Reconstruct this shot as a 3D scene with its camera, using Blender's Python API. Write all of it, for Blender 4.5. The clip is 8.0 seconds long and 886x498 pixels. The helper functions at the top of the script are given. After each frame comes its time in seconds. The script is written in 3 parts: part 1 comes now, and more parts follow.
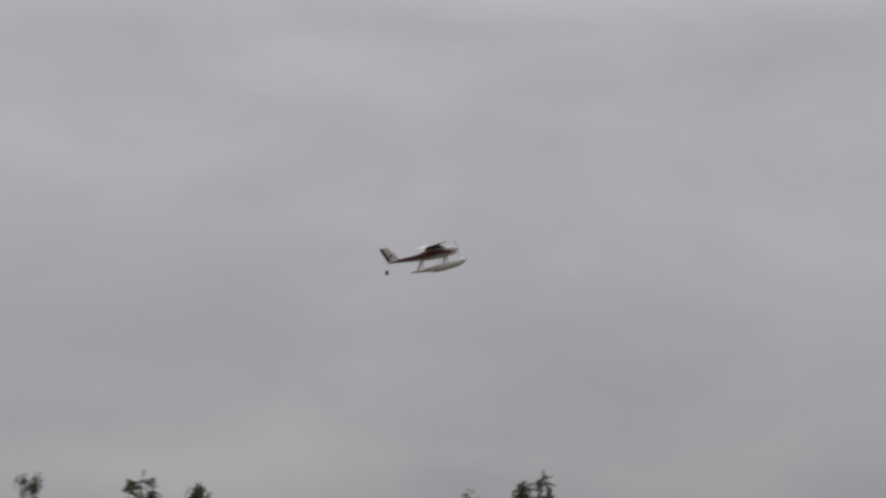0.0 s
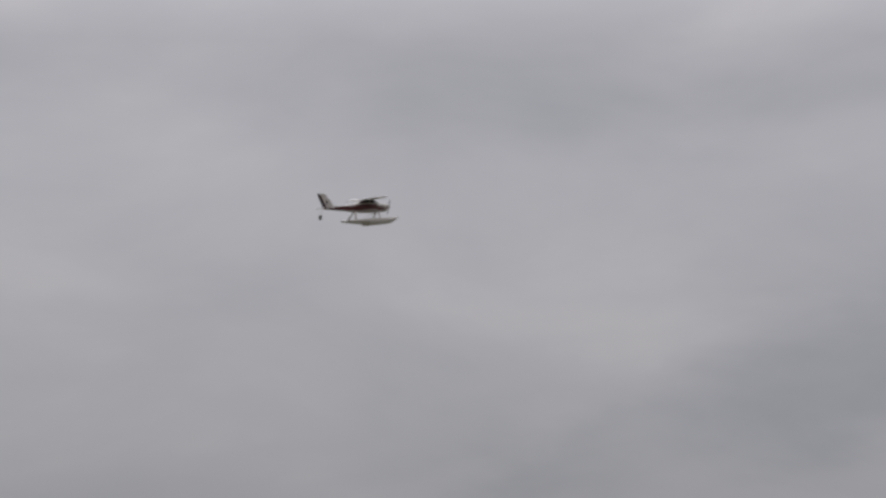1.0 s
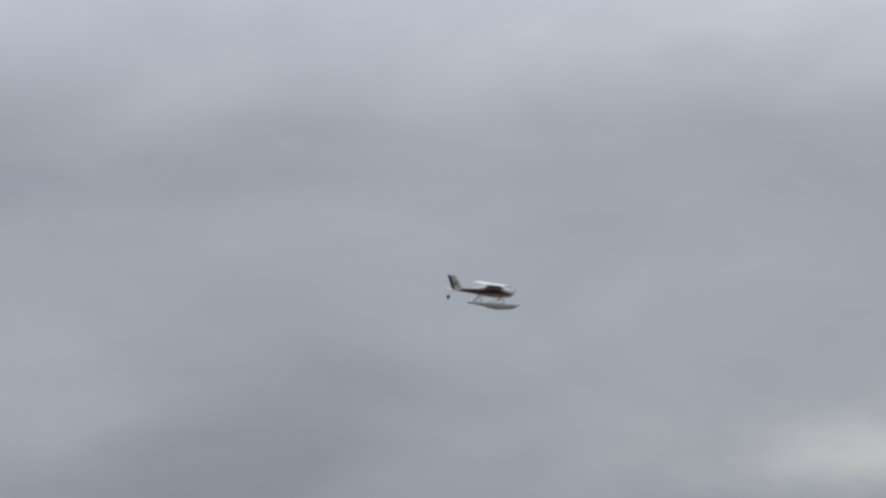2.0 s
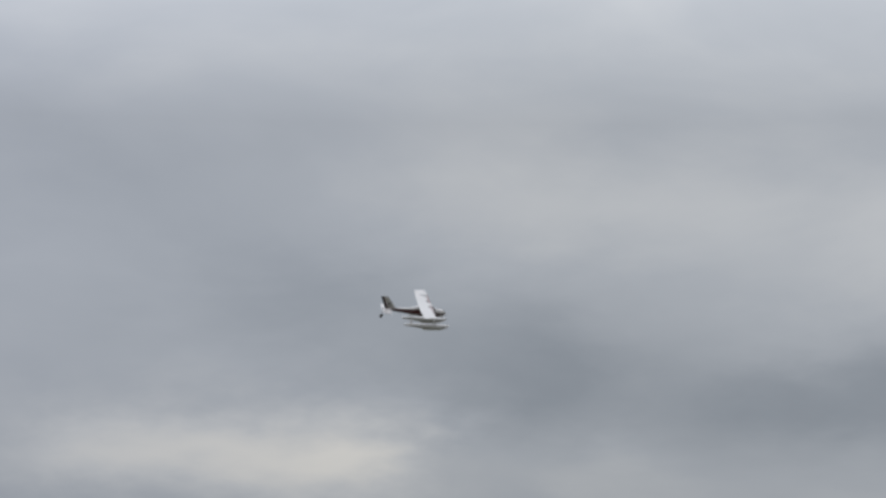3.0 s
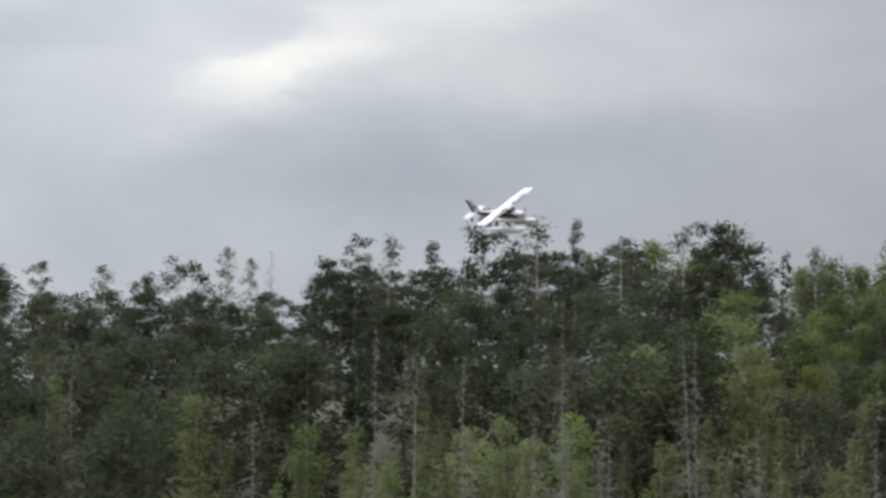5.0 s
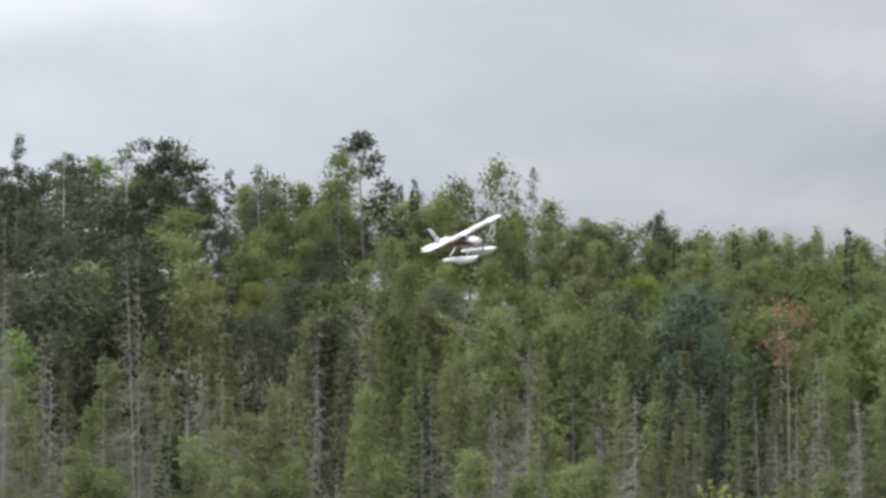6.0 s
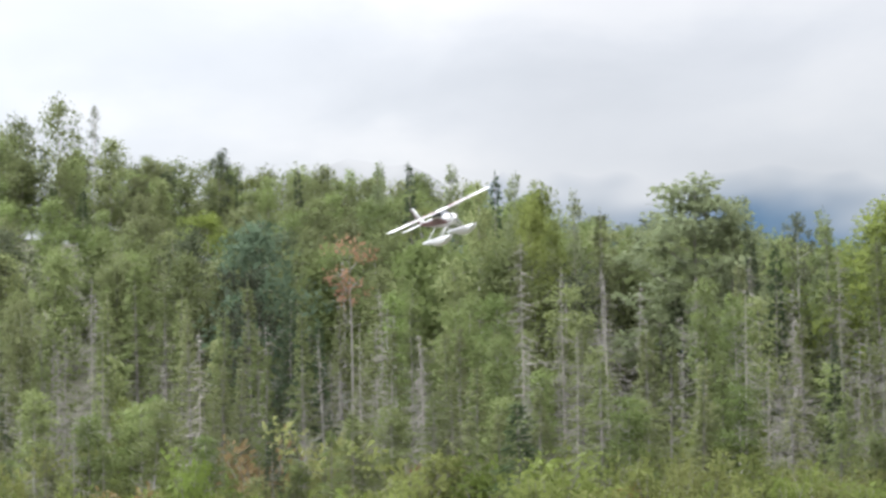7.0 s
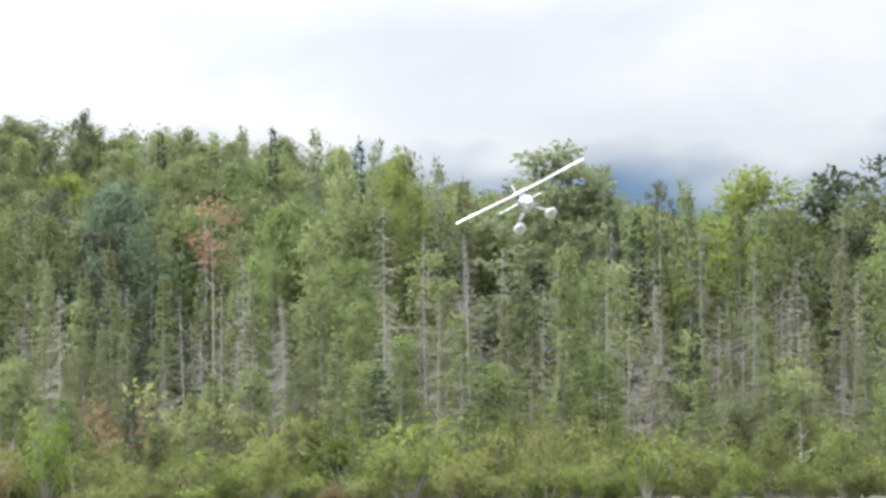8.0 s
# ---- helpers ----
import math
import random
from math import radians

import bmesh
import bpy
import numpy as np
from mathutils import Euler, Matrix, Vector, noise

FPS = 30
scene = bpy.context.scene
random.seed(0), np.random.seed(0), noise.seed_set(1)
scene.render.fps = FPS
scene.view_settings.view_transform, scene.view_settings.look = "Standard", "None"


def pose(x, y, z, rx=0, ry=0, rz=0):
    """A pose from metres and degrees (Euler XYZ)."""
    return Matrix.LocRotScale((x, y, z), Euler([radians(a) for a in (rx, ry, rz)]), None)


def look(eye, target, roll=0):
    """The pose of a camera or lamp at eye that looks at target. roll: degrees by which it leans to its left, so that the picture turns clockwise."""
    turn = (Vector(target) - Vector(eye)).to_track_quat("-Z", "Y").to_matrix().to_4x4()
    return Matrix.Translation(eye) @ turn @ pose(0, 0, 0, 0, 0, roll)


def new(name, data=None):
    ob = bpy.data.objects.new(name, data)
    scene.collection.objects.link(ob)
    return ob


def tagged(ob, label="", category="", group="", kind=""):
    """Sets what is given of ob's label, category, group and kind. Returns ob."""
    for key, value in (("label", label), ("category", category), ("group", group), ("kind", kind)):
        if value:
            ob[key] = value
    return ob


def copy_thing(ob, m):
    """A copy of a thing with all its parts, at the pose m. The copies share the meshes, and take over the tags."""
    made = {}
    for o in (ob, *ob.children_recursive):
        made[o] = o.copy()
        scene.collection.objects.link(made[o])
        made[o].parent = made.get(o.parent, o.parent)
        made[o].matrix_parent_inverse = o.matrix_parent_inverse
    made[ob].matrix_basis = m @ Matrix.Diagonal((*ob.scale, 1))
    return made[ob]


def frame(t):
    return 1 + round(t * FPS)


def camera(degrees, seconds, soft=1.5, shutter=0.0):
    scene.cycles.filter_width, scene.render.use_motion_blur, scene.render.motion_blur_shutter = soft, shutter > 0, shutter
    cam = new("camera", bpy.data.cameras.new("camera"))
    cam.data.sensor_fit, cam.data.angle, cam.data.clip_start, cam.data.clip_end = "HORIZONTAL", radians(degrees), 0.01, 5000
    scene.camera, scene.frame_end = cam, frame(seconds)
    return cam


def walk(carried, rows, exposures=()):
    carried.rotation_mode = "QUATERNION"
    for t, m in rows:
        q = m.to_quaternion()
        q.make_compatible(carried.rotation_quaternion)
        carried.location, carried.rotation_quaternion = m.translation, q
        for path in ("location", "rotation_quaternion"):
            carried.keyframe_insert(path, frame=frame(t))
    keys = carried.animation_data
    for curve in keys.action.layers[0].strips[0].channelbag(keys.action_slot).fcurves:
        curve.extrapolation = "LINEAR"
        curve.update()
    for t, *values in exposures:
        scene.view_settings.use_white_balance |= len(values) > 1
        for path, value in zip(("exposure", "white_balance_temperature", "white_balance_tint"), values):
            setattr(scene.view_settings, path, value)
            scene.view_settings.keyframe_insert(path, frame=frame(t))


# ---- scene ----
# Camera: stands on the shore and pans after the model seaplane
EYE = 1.6
CAM = [
    (0, -74.56, 10.15, 0.00),
    (0.2, -69.71, 10.39, 0.00),
    (0.3, -67.39, 10.18, 0.00),
    (0.4, -65.38, 9.92, 0.00),
    (0.5, -63.87, 9.83, 0.00),
    (0.6, -62.80, 9.60, 0.00),
    (0.7, -62.23, 9.61, 0.00),
    (0.8, -61.73, 9.84, 0.00),
    (0.9, -61.05, 10.00, 0.00),
    (1, -60.34, 10.38, 0.00),
    (1.1, -59.47, 10.86, 0.00),
    (1.2, -58.47, 11.07, 0.00),
    (1.4, -56.80, 11.13, 0.00),
    (1.5, -55.92, 11.21, 0.00),
    (1.7, -53.87, 11.50, 0.05),
    (2.8, -39.96, 11.84, 0.40),
    (3, -37.84, 11.77, 0.50),
    (3.5, -33.16, 10.34, 0.80),
    (4, -26.96, 8.86, 1.18),
    (4.5, -23.19, 7.73, 0.68),
    (4.7, -21.88, 7.21, 0.73),
    (5.8, -11.05, 5.84, 0.22),
    (6, -9.71, 5.38, 0.05),
    (6.5, -6.14, 4.53, -0.64),
    (7, -2.31, 4.26, -1.12),
    (7.5, 0.33, 3.84, -0.90),
    (8, 0.01, 3.63, -0.53),
]
cam = camera(14.9, 8.0, soft=3.0, shutter=0.07)


def aim(azimuth, pitch, roll):
    """A pose at the standpoint, azimuth clockwise from +y."""
    return pose(0, 0, EYE, 90 + pitch, 0, -azimuth) @ pose(0, 0, 0, 0, 0, roll)


walk(cam, [(t, aim(a, p, r)) for t, a, p, r in CAM],
     exposures=[(0, -0.05, 7170, 15), (0.5, -0.07, 7170, 15), (1.0, -0.02, 7100, 15), (1.5, -0.04, 6550, 10.5), (1.8, -0.08, 6500, 10), (3.0, -0.08, 6500, 10), (3.5, -0.12, 6500, 10), (4.1, -0.15, 6500, 10),
                (4.6, 0.26, 6500, 10), (5.8, 1.0, 6500, 10), (6.1, 1.28, 6500, 10), (6.5, 1.7, 6500, 10), (7.0, 1.85, 6500, 10), (8.0, 2.08, 6500, 10)])

# ---------------------------------------------------------------- sky and sun
SUN_AZ, SUN_EL = -145.0, 48.0


class Nodes:
    """Short hand for a node tree."""

    def __init__(self, tree):
        self.tree = tree
        tree.nodes.clear()

    def add(self, kind, **values):
        n = self.tree.nodes.new(kind)
        for key, value in values.items():
            if key == "operation":
                n.operation = value
            elif key == "blend":
                n.blend_type = value
            elif key == "data_type":
                n.data_type = value
        return n

    def put(self, socket, value):
        if isinstance(value, bpy.types.NodeSocket):
            self.tree.links.new(value, socket)
        else:
            socket.default_value = value

    def math(self, operation, a, b=0.0, c=0.0):
        n = self.add("ShaderNodeMath", operation=operation)
        for s, v in zip(n.inputs, (a, b, c)):
            self.put(s, v)
        return n.outputs[0]

    def mix(self, fac, a, b, blend="MIX"):
        n = self.add("ShaderNodeMix", data_type="RGBA", blend=blend)
        self.put(n.inputs[0], fac)
        self.put(n.inputs[6], a)
        self.put(n.inputs[7], b)
        return n.outputs[2]

    def noise(self, vector, scale, detail=4.0, rough=0.5, distortion=0.0):
        n = self.add("ShaderNodeTexNoise")
        if vector is not None:
            self.put(n.inputs["Vector"], vector)
        self.put(n.inputs["Scale"], scale)
        self.put(n.inputs["Detail"], detail)
        self.put(n.inputs["Roughness"], rough)
        self.put(n.inputs["Distortion"], distortion)
        return n.outputs[0]

    def ramp(self, fac, stops):
        n = self.add("ShaderNodeValToRGB")
        while len(n.color_ramp.elements) < len(stops):
            n.color_ramp.elements.new(0.5)
        for e, (p, c) in zip(n.color_ramp.elements, stops):
            e.position, e.color = p, (*c, 1)
        self.put(n.inputs[0], fac)
        return n.outputs[0]

    def combine(self, x, y, z):
        n = self.add("ShaderNodeCombineXYZ")
        for s, v in zip(n.inputs, (x, y, z)):
            self.put(s, v)
        return n.outputs[0]


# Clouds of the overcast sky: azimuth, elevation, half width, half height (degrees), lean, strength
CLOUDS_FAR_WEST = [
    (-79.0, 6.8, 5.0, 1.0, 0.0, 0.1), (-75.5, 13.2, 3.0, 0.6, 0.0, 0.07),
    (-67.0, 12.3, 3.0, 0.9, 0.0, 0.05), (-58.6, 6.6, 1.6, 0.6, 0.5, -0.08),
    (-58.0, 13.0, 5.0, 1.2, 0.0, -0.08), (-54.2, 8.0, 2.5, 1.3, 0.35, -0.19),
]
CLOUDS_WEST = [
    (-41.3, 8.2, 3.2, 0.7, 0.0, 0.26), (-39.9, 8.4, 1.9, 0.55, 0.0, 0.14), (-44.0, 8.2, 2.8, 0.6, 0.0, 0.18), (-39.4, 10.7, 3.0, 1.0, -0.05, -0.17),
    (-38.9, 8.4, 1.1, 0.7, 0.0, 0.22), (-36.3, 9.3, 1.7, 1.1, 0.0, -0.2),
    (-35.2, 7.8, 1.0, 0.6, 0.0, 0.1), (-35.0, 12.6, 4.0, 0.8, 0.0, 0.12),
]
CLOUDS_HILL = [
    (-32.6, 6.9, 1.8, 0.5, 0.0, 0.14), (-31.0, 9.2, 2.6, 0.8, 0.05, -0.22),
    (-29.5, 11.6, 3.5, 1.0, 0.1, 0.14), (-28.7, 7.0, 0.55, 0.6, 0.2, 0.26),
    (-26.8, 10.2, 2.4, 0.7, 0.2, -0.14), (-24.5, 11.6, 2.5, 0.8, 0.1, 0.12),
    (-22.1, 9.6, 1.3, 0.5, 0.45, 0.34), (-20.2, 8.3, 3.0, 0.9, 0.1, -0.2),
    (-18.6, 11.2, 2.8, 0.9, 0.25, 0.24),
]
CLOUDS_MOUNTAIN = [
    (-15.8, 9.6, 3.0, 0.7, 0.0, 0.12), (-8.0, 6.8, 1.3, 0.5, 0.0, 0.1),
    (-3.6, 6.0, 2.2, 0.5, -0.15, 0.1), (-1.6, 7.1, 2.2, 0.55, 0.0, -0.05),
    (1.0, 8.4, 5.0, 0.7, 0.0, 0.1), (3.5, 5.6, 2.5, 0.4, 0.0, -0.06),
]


def make_sky():
    world = bpy.data.worlds.new("overcast_sky")
    scene.world = world
    world.use_nodes = True
    n = Nodes(world.node_tree)
    co = n.add("ShaderNodeTexCoord").outputs["Generated"]
    sep = n.add("ShaderNodeSeparateXYZ")
    n.put(sep.inputs[0], co)
    x, y, z = sep.outputs
    az = n.math("MULTIPLY", n.math("ARCTAN2", x, y), 57.2958)
    el = n.math("MULTIPLY", n.math("ARCSINE", z), 57.2958)
    wob = n.noise(n.combine(n.math("MULTIPLY", az, 0.35), n.math("MULTIPLY", el, 0.8), 0.0), 1.0, 5, 0.55)
    wob2 = n.noise(n.combine(n.math("MULTIPLY", az, 0.35), n.math("MULTIPLY", el, 0.8), 7.3), 1.0, 5, 0.55)
    azw = n.math("ADD", az, n.math("MULTIPLY", n.math("SUBTRACT", wob, 0.5), 3.6))
    elw = n.math("ADD", el, n.math("MULTIPLY", n.math("SUBTRACT", wob2, 0.5), 1.8))
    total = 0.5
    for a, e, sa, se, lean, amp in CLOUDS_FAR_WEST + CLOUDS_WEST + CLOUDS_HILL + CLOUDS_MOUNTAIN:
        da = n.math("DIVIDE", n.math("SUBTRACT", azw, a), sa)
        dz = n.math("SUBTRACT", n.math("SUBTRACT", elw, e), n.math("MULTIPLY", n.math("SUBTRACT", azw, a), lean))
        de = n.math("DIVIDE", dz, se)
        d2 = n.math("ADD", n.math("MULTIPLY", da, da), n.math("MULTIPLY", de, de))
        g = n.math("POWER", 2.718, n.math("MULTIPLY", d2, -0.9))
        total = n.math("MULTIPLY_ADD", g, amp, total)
    soft = n.noise(n.combine(n.math("MULTIPLY", az, 0.17), n.math("MULTIPLY", el, 0.36), 3.0), 1.0, 6, 0.5, 0.3)
    total = n.math("MULTIPLY_ADD", n.math("SUBTRACT", soft, 0.5), 0.42, total)
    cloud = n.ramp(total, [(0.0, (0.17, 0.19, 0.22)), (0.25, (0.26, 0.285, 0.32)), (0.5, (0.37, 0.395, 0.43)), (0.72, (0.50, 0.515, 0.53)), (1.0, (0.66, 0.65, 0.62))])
    # the thicker cloud stands over the mountain
    veil = n.ramp(n.math("DIVIDE", n.math("ADD", az, 90.0), 100.0), [(0.0, (0.99, 0.99, 1.02)), (0.42, (0.99, 0.99, 1.02)), (0.54, (1.03, 1.02, 1.01)), (0.66, (1.16, 1.14, 1.12)), (0.72, (0.99, 0.97, 0.96)), (0.78, (0.83, 0.805, 0.795)), (0.84, (0.735, 0.705, 0.69)), (0.90, (0.64, 0.606, 0.59)), (1.0, (0.58, 0.549, 0.535))])
    cloud = n.mix(1.0, cloud, veil, "MULTIPLY")
    # an overcast sky grows brighter towards the zenith
    low = n.math("MINIMUM", n.math("MULTIPLY_ADD", n.math("SUBTRACT", el, 10.0), 0.045, 1.0), 1.08)
    low = n.math("MAXIMUM", low, 0.80)
    lift = n.math("ADD", n.math("MINIMUM", n.math("MULTIPLY", n.math("MAXIMUM", n.math("SUBTRACT", z, 0.24), 0.0), 12.0), 3.6), low)
    over = n.mix(1.0, cloud, n.combine(lift, lift, lift), "MULTIPLY")
    sky = n.add("ShaderNodeTexSky")
    sky.sky_type = "NISHITA"
    sky.sun_disc = False
    sky.sun_elevation, sky.sun_rotation = radians(SUN_EL), radians(SUN_AZ)
    clear = n.mix(1.0, sky.outputs[0], (0.1, 0.1, 0.1, 1), "MULTIPLY")
    both = n.mix(0.94, clear, over)
    bg = n.add("ShaderNodeBackground")
    n.put(bg.inputs[0], both)
    n.put(bg.inputs[1], 1.0)
    out = n.add("ShaderNodeOutputWorld")
    n.put(out.inputs[0], bg.outputs[0])


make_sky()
sun_data = bpy.data.lights.new("sun", "SUN")
sun_data.energy, sun_data.angle, sun_data.color = 0.9, radians(40), (1.0, 0.97, 0.93)
sun = new("sun", sun_data)
sun.matrix_world = look((60 * math.sin(radians(SUN_AZ)), 60 * math.cos(radians(SUN_AZ)), 70), (0, 0, 0))


# ---------------------------------------------------------------- materials
def surface(name, colour, rough=0.7, metal=0.0, vary=0.15, grain=20.0, bump=0.0, per_object=0.0, hue=0.0, per_island=0.0, translucent=0.0, stain=1.2, spec=0.5):
    """A surface with two scales of variation, at real size."""
    m = bpy.data.materials.new(name)
    m.use_nodes = True
    n = Nodes(m.node_tree)
    co = n.add("ShaderNodeTexCoord").outputs["Object"]
    fine = n.noise(co, grain, 5, 0.6)
    broad = n.noise(co, stain, 3, 0.5)
    v = n.math("MULTIPLY_ADD", n.math("SUBTRACT", fine, 0.5), vary * 2, 1.0)
    v = n.math("MULTIPLY_ADD", n.math("SUBTRACT", broad, 0.5), vary * 2, v)
    if per_island:
        isl = n.add("ShaderNodeNewGeometry").outputs["Random Per Island"]
        v = n.math("MULTIPLY_ADD", n.math("SUBTRACT", isl, 0.5), per_island * 2, v)
    rnd = n.add("ShaderNodeObjectInfo").outputs["Random"]
    if per_object:
        v = n.math("MULTIPLY_ADD", n.math("SUBTRACT", rnd, 0.5), per_object * 2, v)
    col = n.mix(1.0, (*colour, 1), n.combine(v, v, v), "MULTIPLY")
    if hue:
        hs = n.add("ShaderNodeHueSaturation")
        other = n.math("FRACT", n.math("MULTIPLY", rnd, 17.31))
        n.put(hs.inputs["Hue"], n.math("MULTIPLY_ADD", n.math("SUBTRACT", other, 0.5), hue * 2, 0.5))
        n.put(hs.inputs["Saturation"], n.math("MULTIPLY_ADD", other, 0.2, 0.88))
        n.put(hs.inputs["Color"], col)
        col = hs.outputs[0]
    b = n.add("ShaderNodeBsdfPrincipled")
    n.put(b.inputs["Base Color"], col)
    n.put(b.inputs["Roughness"], rough)
    n.put(b.inputs["Metallic"], metal)
    n.put(b.inputs["Specular IOR Level"], spec)
    if bump:
        bp = n.add("ShaderNodeBump")
        n.put(bp.inputs["Strength"], 0.6)
        n.put(bp.inputs["Distance"], bump)
        n.put(bp.inputs["Height"], fine)
        n.put(b.inputs["Normal"], bp.outputs[0])
    shader = b.outputs[0]
    if translucent:
        tr = n.add("ShaderNodeBsdfTranslucent")
        n.put(tr.inputs[0], col)
        mx = n.add("ShaderNodeMixShader")
        n.put(mx.inputs[0], translucent)
        n.put(mx.inputs[1], shader)
        n.put(mx.inputs[2], tr.outputs[0])
        shader = mx.outputs[0]
    out = n.add("ShaderNodeOutputMaterial")
    n.put(out.inputs[0], shader)
    return m


def leafy(name, colour, per_object=0.25, hue=0.02):
    return surface(name, colour, rough=0.65, vary=0.10, grain=1.6, stain=0.35, per_object=per_object, hue=hue * 0.7, per_island=0.06, translucent=0.5, spec=0.08)


BARK = surface("grey_bark", (0.14, 0.128, 0.115), 0.9, vary=0.3, grain=8, bump=0.01, per_object=0.25)
PALE_BARK = surface("pale_birch_bark", (0.24, 0.228, 0.205), 0.85, vary=0.3, grain=6, bump=0.005, per_object=0.25)
DEAD_WOOD = surface("weathered_dead_wood", (0.170, 0.159, 0.138), 0.9, vary=0.25, grain=9, bump=0.005, per_object=0.3)
DEAD_TWIG = surface("lichened_dead_twigs", (0.155, 0.144, 0.126), 0.95, vary=0.25, grain=5, per_object=0.3)
LARCH = leafy("larch_needles", (0.146, 0.168, 0.070), 0.3, 0.02)
SPRUCE = leafy("spruce_needles", (0.045, 0.062, 0.030))
PINE = leafy("pine_needles", (0.150, 0.176, 0.090), 0.05)
OLIVE = leafy("olive_green_leaves", (0.057, 0.067, 0.036), 0.3, 0.015)
ASPEN = leafy("aspen_leaves", (0.138, 0.166, 0.062), 0.3, 0.025)
MAPLE = leafy("maple_leaves", (0.113, 0.134, 0.052), 0.3, 0.02)
BIRCH_LEAF = leafy("grey_green_birch_leaves", (0.085, 0.094, 0.052), 0.25)
TEAL = leafy("blue_green_leaves", (0.076, 0.104, 0.064), 0.1)
DARK_LEAF = leafy("dark_hardwood_leaves", (0.041, 0.049, 0.028), 0.25)
LIME_LEAF = leafy("yellow_green_leaves", (0.140, 0.162, 0.045), 0.2)
RUST_LEAF = leafy("withered_rust_needles", (0.22, 0.130, 0.078), 0.1, 0.01)
SHRUB = leafy("alder_leaves", (0.116, 0.136, 0.038), 0.35, 0.03)
BRACKEN = leafy("browning_bracken", (0.150, 0.112, 0.048), 0.2, 0.02)
SEDGE = leafy("sedge_blades", (0.120, 0.135, 0.050))
GRASS = surface("marsh_grass", (0.105, 0.104, 0.074), 0.95, vary=0.35, grain=3.0, bump=0.05, stain=0.15, spec=0.05)
WHITE = surface("white_foam_skin", (0.46, 0.455, 0.452), 0.42, vary=0.03, grain=30)
SHELL = surface("white_float_shell", (0.45, 0.45, 0.45), 0.35, vary=0.04, grain=25)
RED = surface("maroon_stripe", (0.070, 0.016, 0.022), 0.4, vary=0.06, grain=40)
SCARLET = surface("red_line", (0.22, 0.045, 0.05), 0.4, vary=0.06, grain=40)
BLACK = surface("black_trim", (0.018, 0.017, 0.018), 0.4, vary=0.1, grain=40)
GLAZING = surface("smoked_glazing", (0.015, 0.016, 0.018), 0.12, vary=0.05, grain=40)
GREY = surface("grey_plastic", (0.16, 0.16, 0.165), 0.45, vary=0.05, grain=40)
STEEL = surface("steel_wire", (0.5, 0.5, 0.5), 0.35, metal=1.0, vary=0.05, grain=40)


# ---------------------------------------------------------------- mesh helpers
class Bag:
    """Collects vertices and faces of one mesh."""

    def __init__(self):
        self.v, self.f, self.n = [], [], []

    def tube(self, pts, radii, sides=5, cap=True):
        base = len(self.v)
        pts = [Vector(p) for p in pts]
        for i, p in enumerate(pts):
            d = (pts[min(i + 1, len(pts) - 1)] - pts[max(i - 1, 0)]).normalized()
            a = d.orthogonal().normalized()
            b = d.cross(a)
            for k in range(sides):
                w = 2 * math.pi * k / sides
                self.v.append(tuple(p + (a * math.cos(w) + b * math.sin(w)) * radii[i]))
        for i in range(len(pts) - 1):
            for k in range(sides):
                l = (k + 1) % sides
                self.f.append((base + i * sides + k, base + i * sides + l, base + (i + 1) * sides + l, base + (i + 1) * sides + k))
        if cap:
            self.f.append(tuple(base + k for k in reversed(range(sides))))
            self.f.append(tuple(base + (len(pts) - 1) * sides + k for k in range(sides)))

    def spike(self, a, b, r):
        """A tapering three-sided twig."""
        base = len(self.v)
        d = (b - a).normalized()
        u = d.orthogonal().normalized()
        w = d.cross(u)
        for k in (0.0, 2.1, 4.2):
            self.v.append(tuple(a + (u * math.cos(k) + w * math.sin(k)) * r))
        self.v.append(tuple(b))
        self.f += [(base, base + 1, base + 3), (base + 1, base + 2, base + 3), (base + 2, base, base + 3)]

    def leaf(self, p, d, side, length, width, out=None):
        """A small spray of leaves: one pointed face, lit as the part of the crown that it belongs to."""
        base = len(self.v)
        a, b, c = p, p + d * length + side * width, p + d * length * 0.8 - side * width
        self.v += [tuple(a), tuple(b), tuple(c)]
        face = (b - a).cross(c - a).normalized()
        if out is None:
            out = face
        turned = face.dot(out) < 0
        self.f.append((base, base + 2, base + 1) if turned else (base, base + 1, base + 2))
        n = (out * 0.8 + (-face if turned else face) * 0.22).normalized()
        self.n += [tuple(n)] * 3

    def mesh(self, name, smooth=False):
        me = bpy.data.meshes.new(name)
        me.from_pydata(self.v, [], self.f)
        me.update()
        if smooth or self.n:
            me.polygons.foreach_set("use_smooth", [True] * len(me.polygons))
        if self.n:
            me.normals_split_custom_set_from_vertices(self.n)
        return me


def hang(name, bag, material, parent, label="", smooth=False):
    """Links a bag as one mesh object under a thing."""
    me = bag.mesh(name, smooth)
    me.materials.append(material)
    ob = new(name, me)
    ob.parent = parent
    if label:
        ob["label"] = label
    return ob


def part(name, bm, material, parent, label="", smooth=True):
    """Links a bmesh as one mesh object under a thing or part."""
    bmesh.ops.recalc_face_normals(bm, faces=bm.faces)
    me = bpy.data.meshes.new(name)
    bm.to_mesh(me)
    bm.free()
    me.materials.append(material)
    if smooth:
        me.polygons.foreach_set("use_smooth", [True] * len(me.polygons))
    ob = new(name, me)
    ob.parent = parent
    if label:
        ob["label"] = label
    return ob


def unit(rng):
    while True:
        v = Vector((rng.uniform(-1, 1), rng.uniform(-1, 1), rng.uniform(-1, 1)))
        if 0.05 < v.length < 1:
            return v.normalized()


# ---------------------------------------------------------------- ground
def smooth(a, b, x):
    t = min(1.0, max(0.0, (x - a) / (b - a)))
    return t * t * (3 - 2 * t)


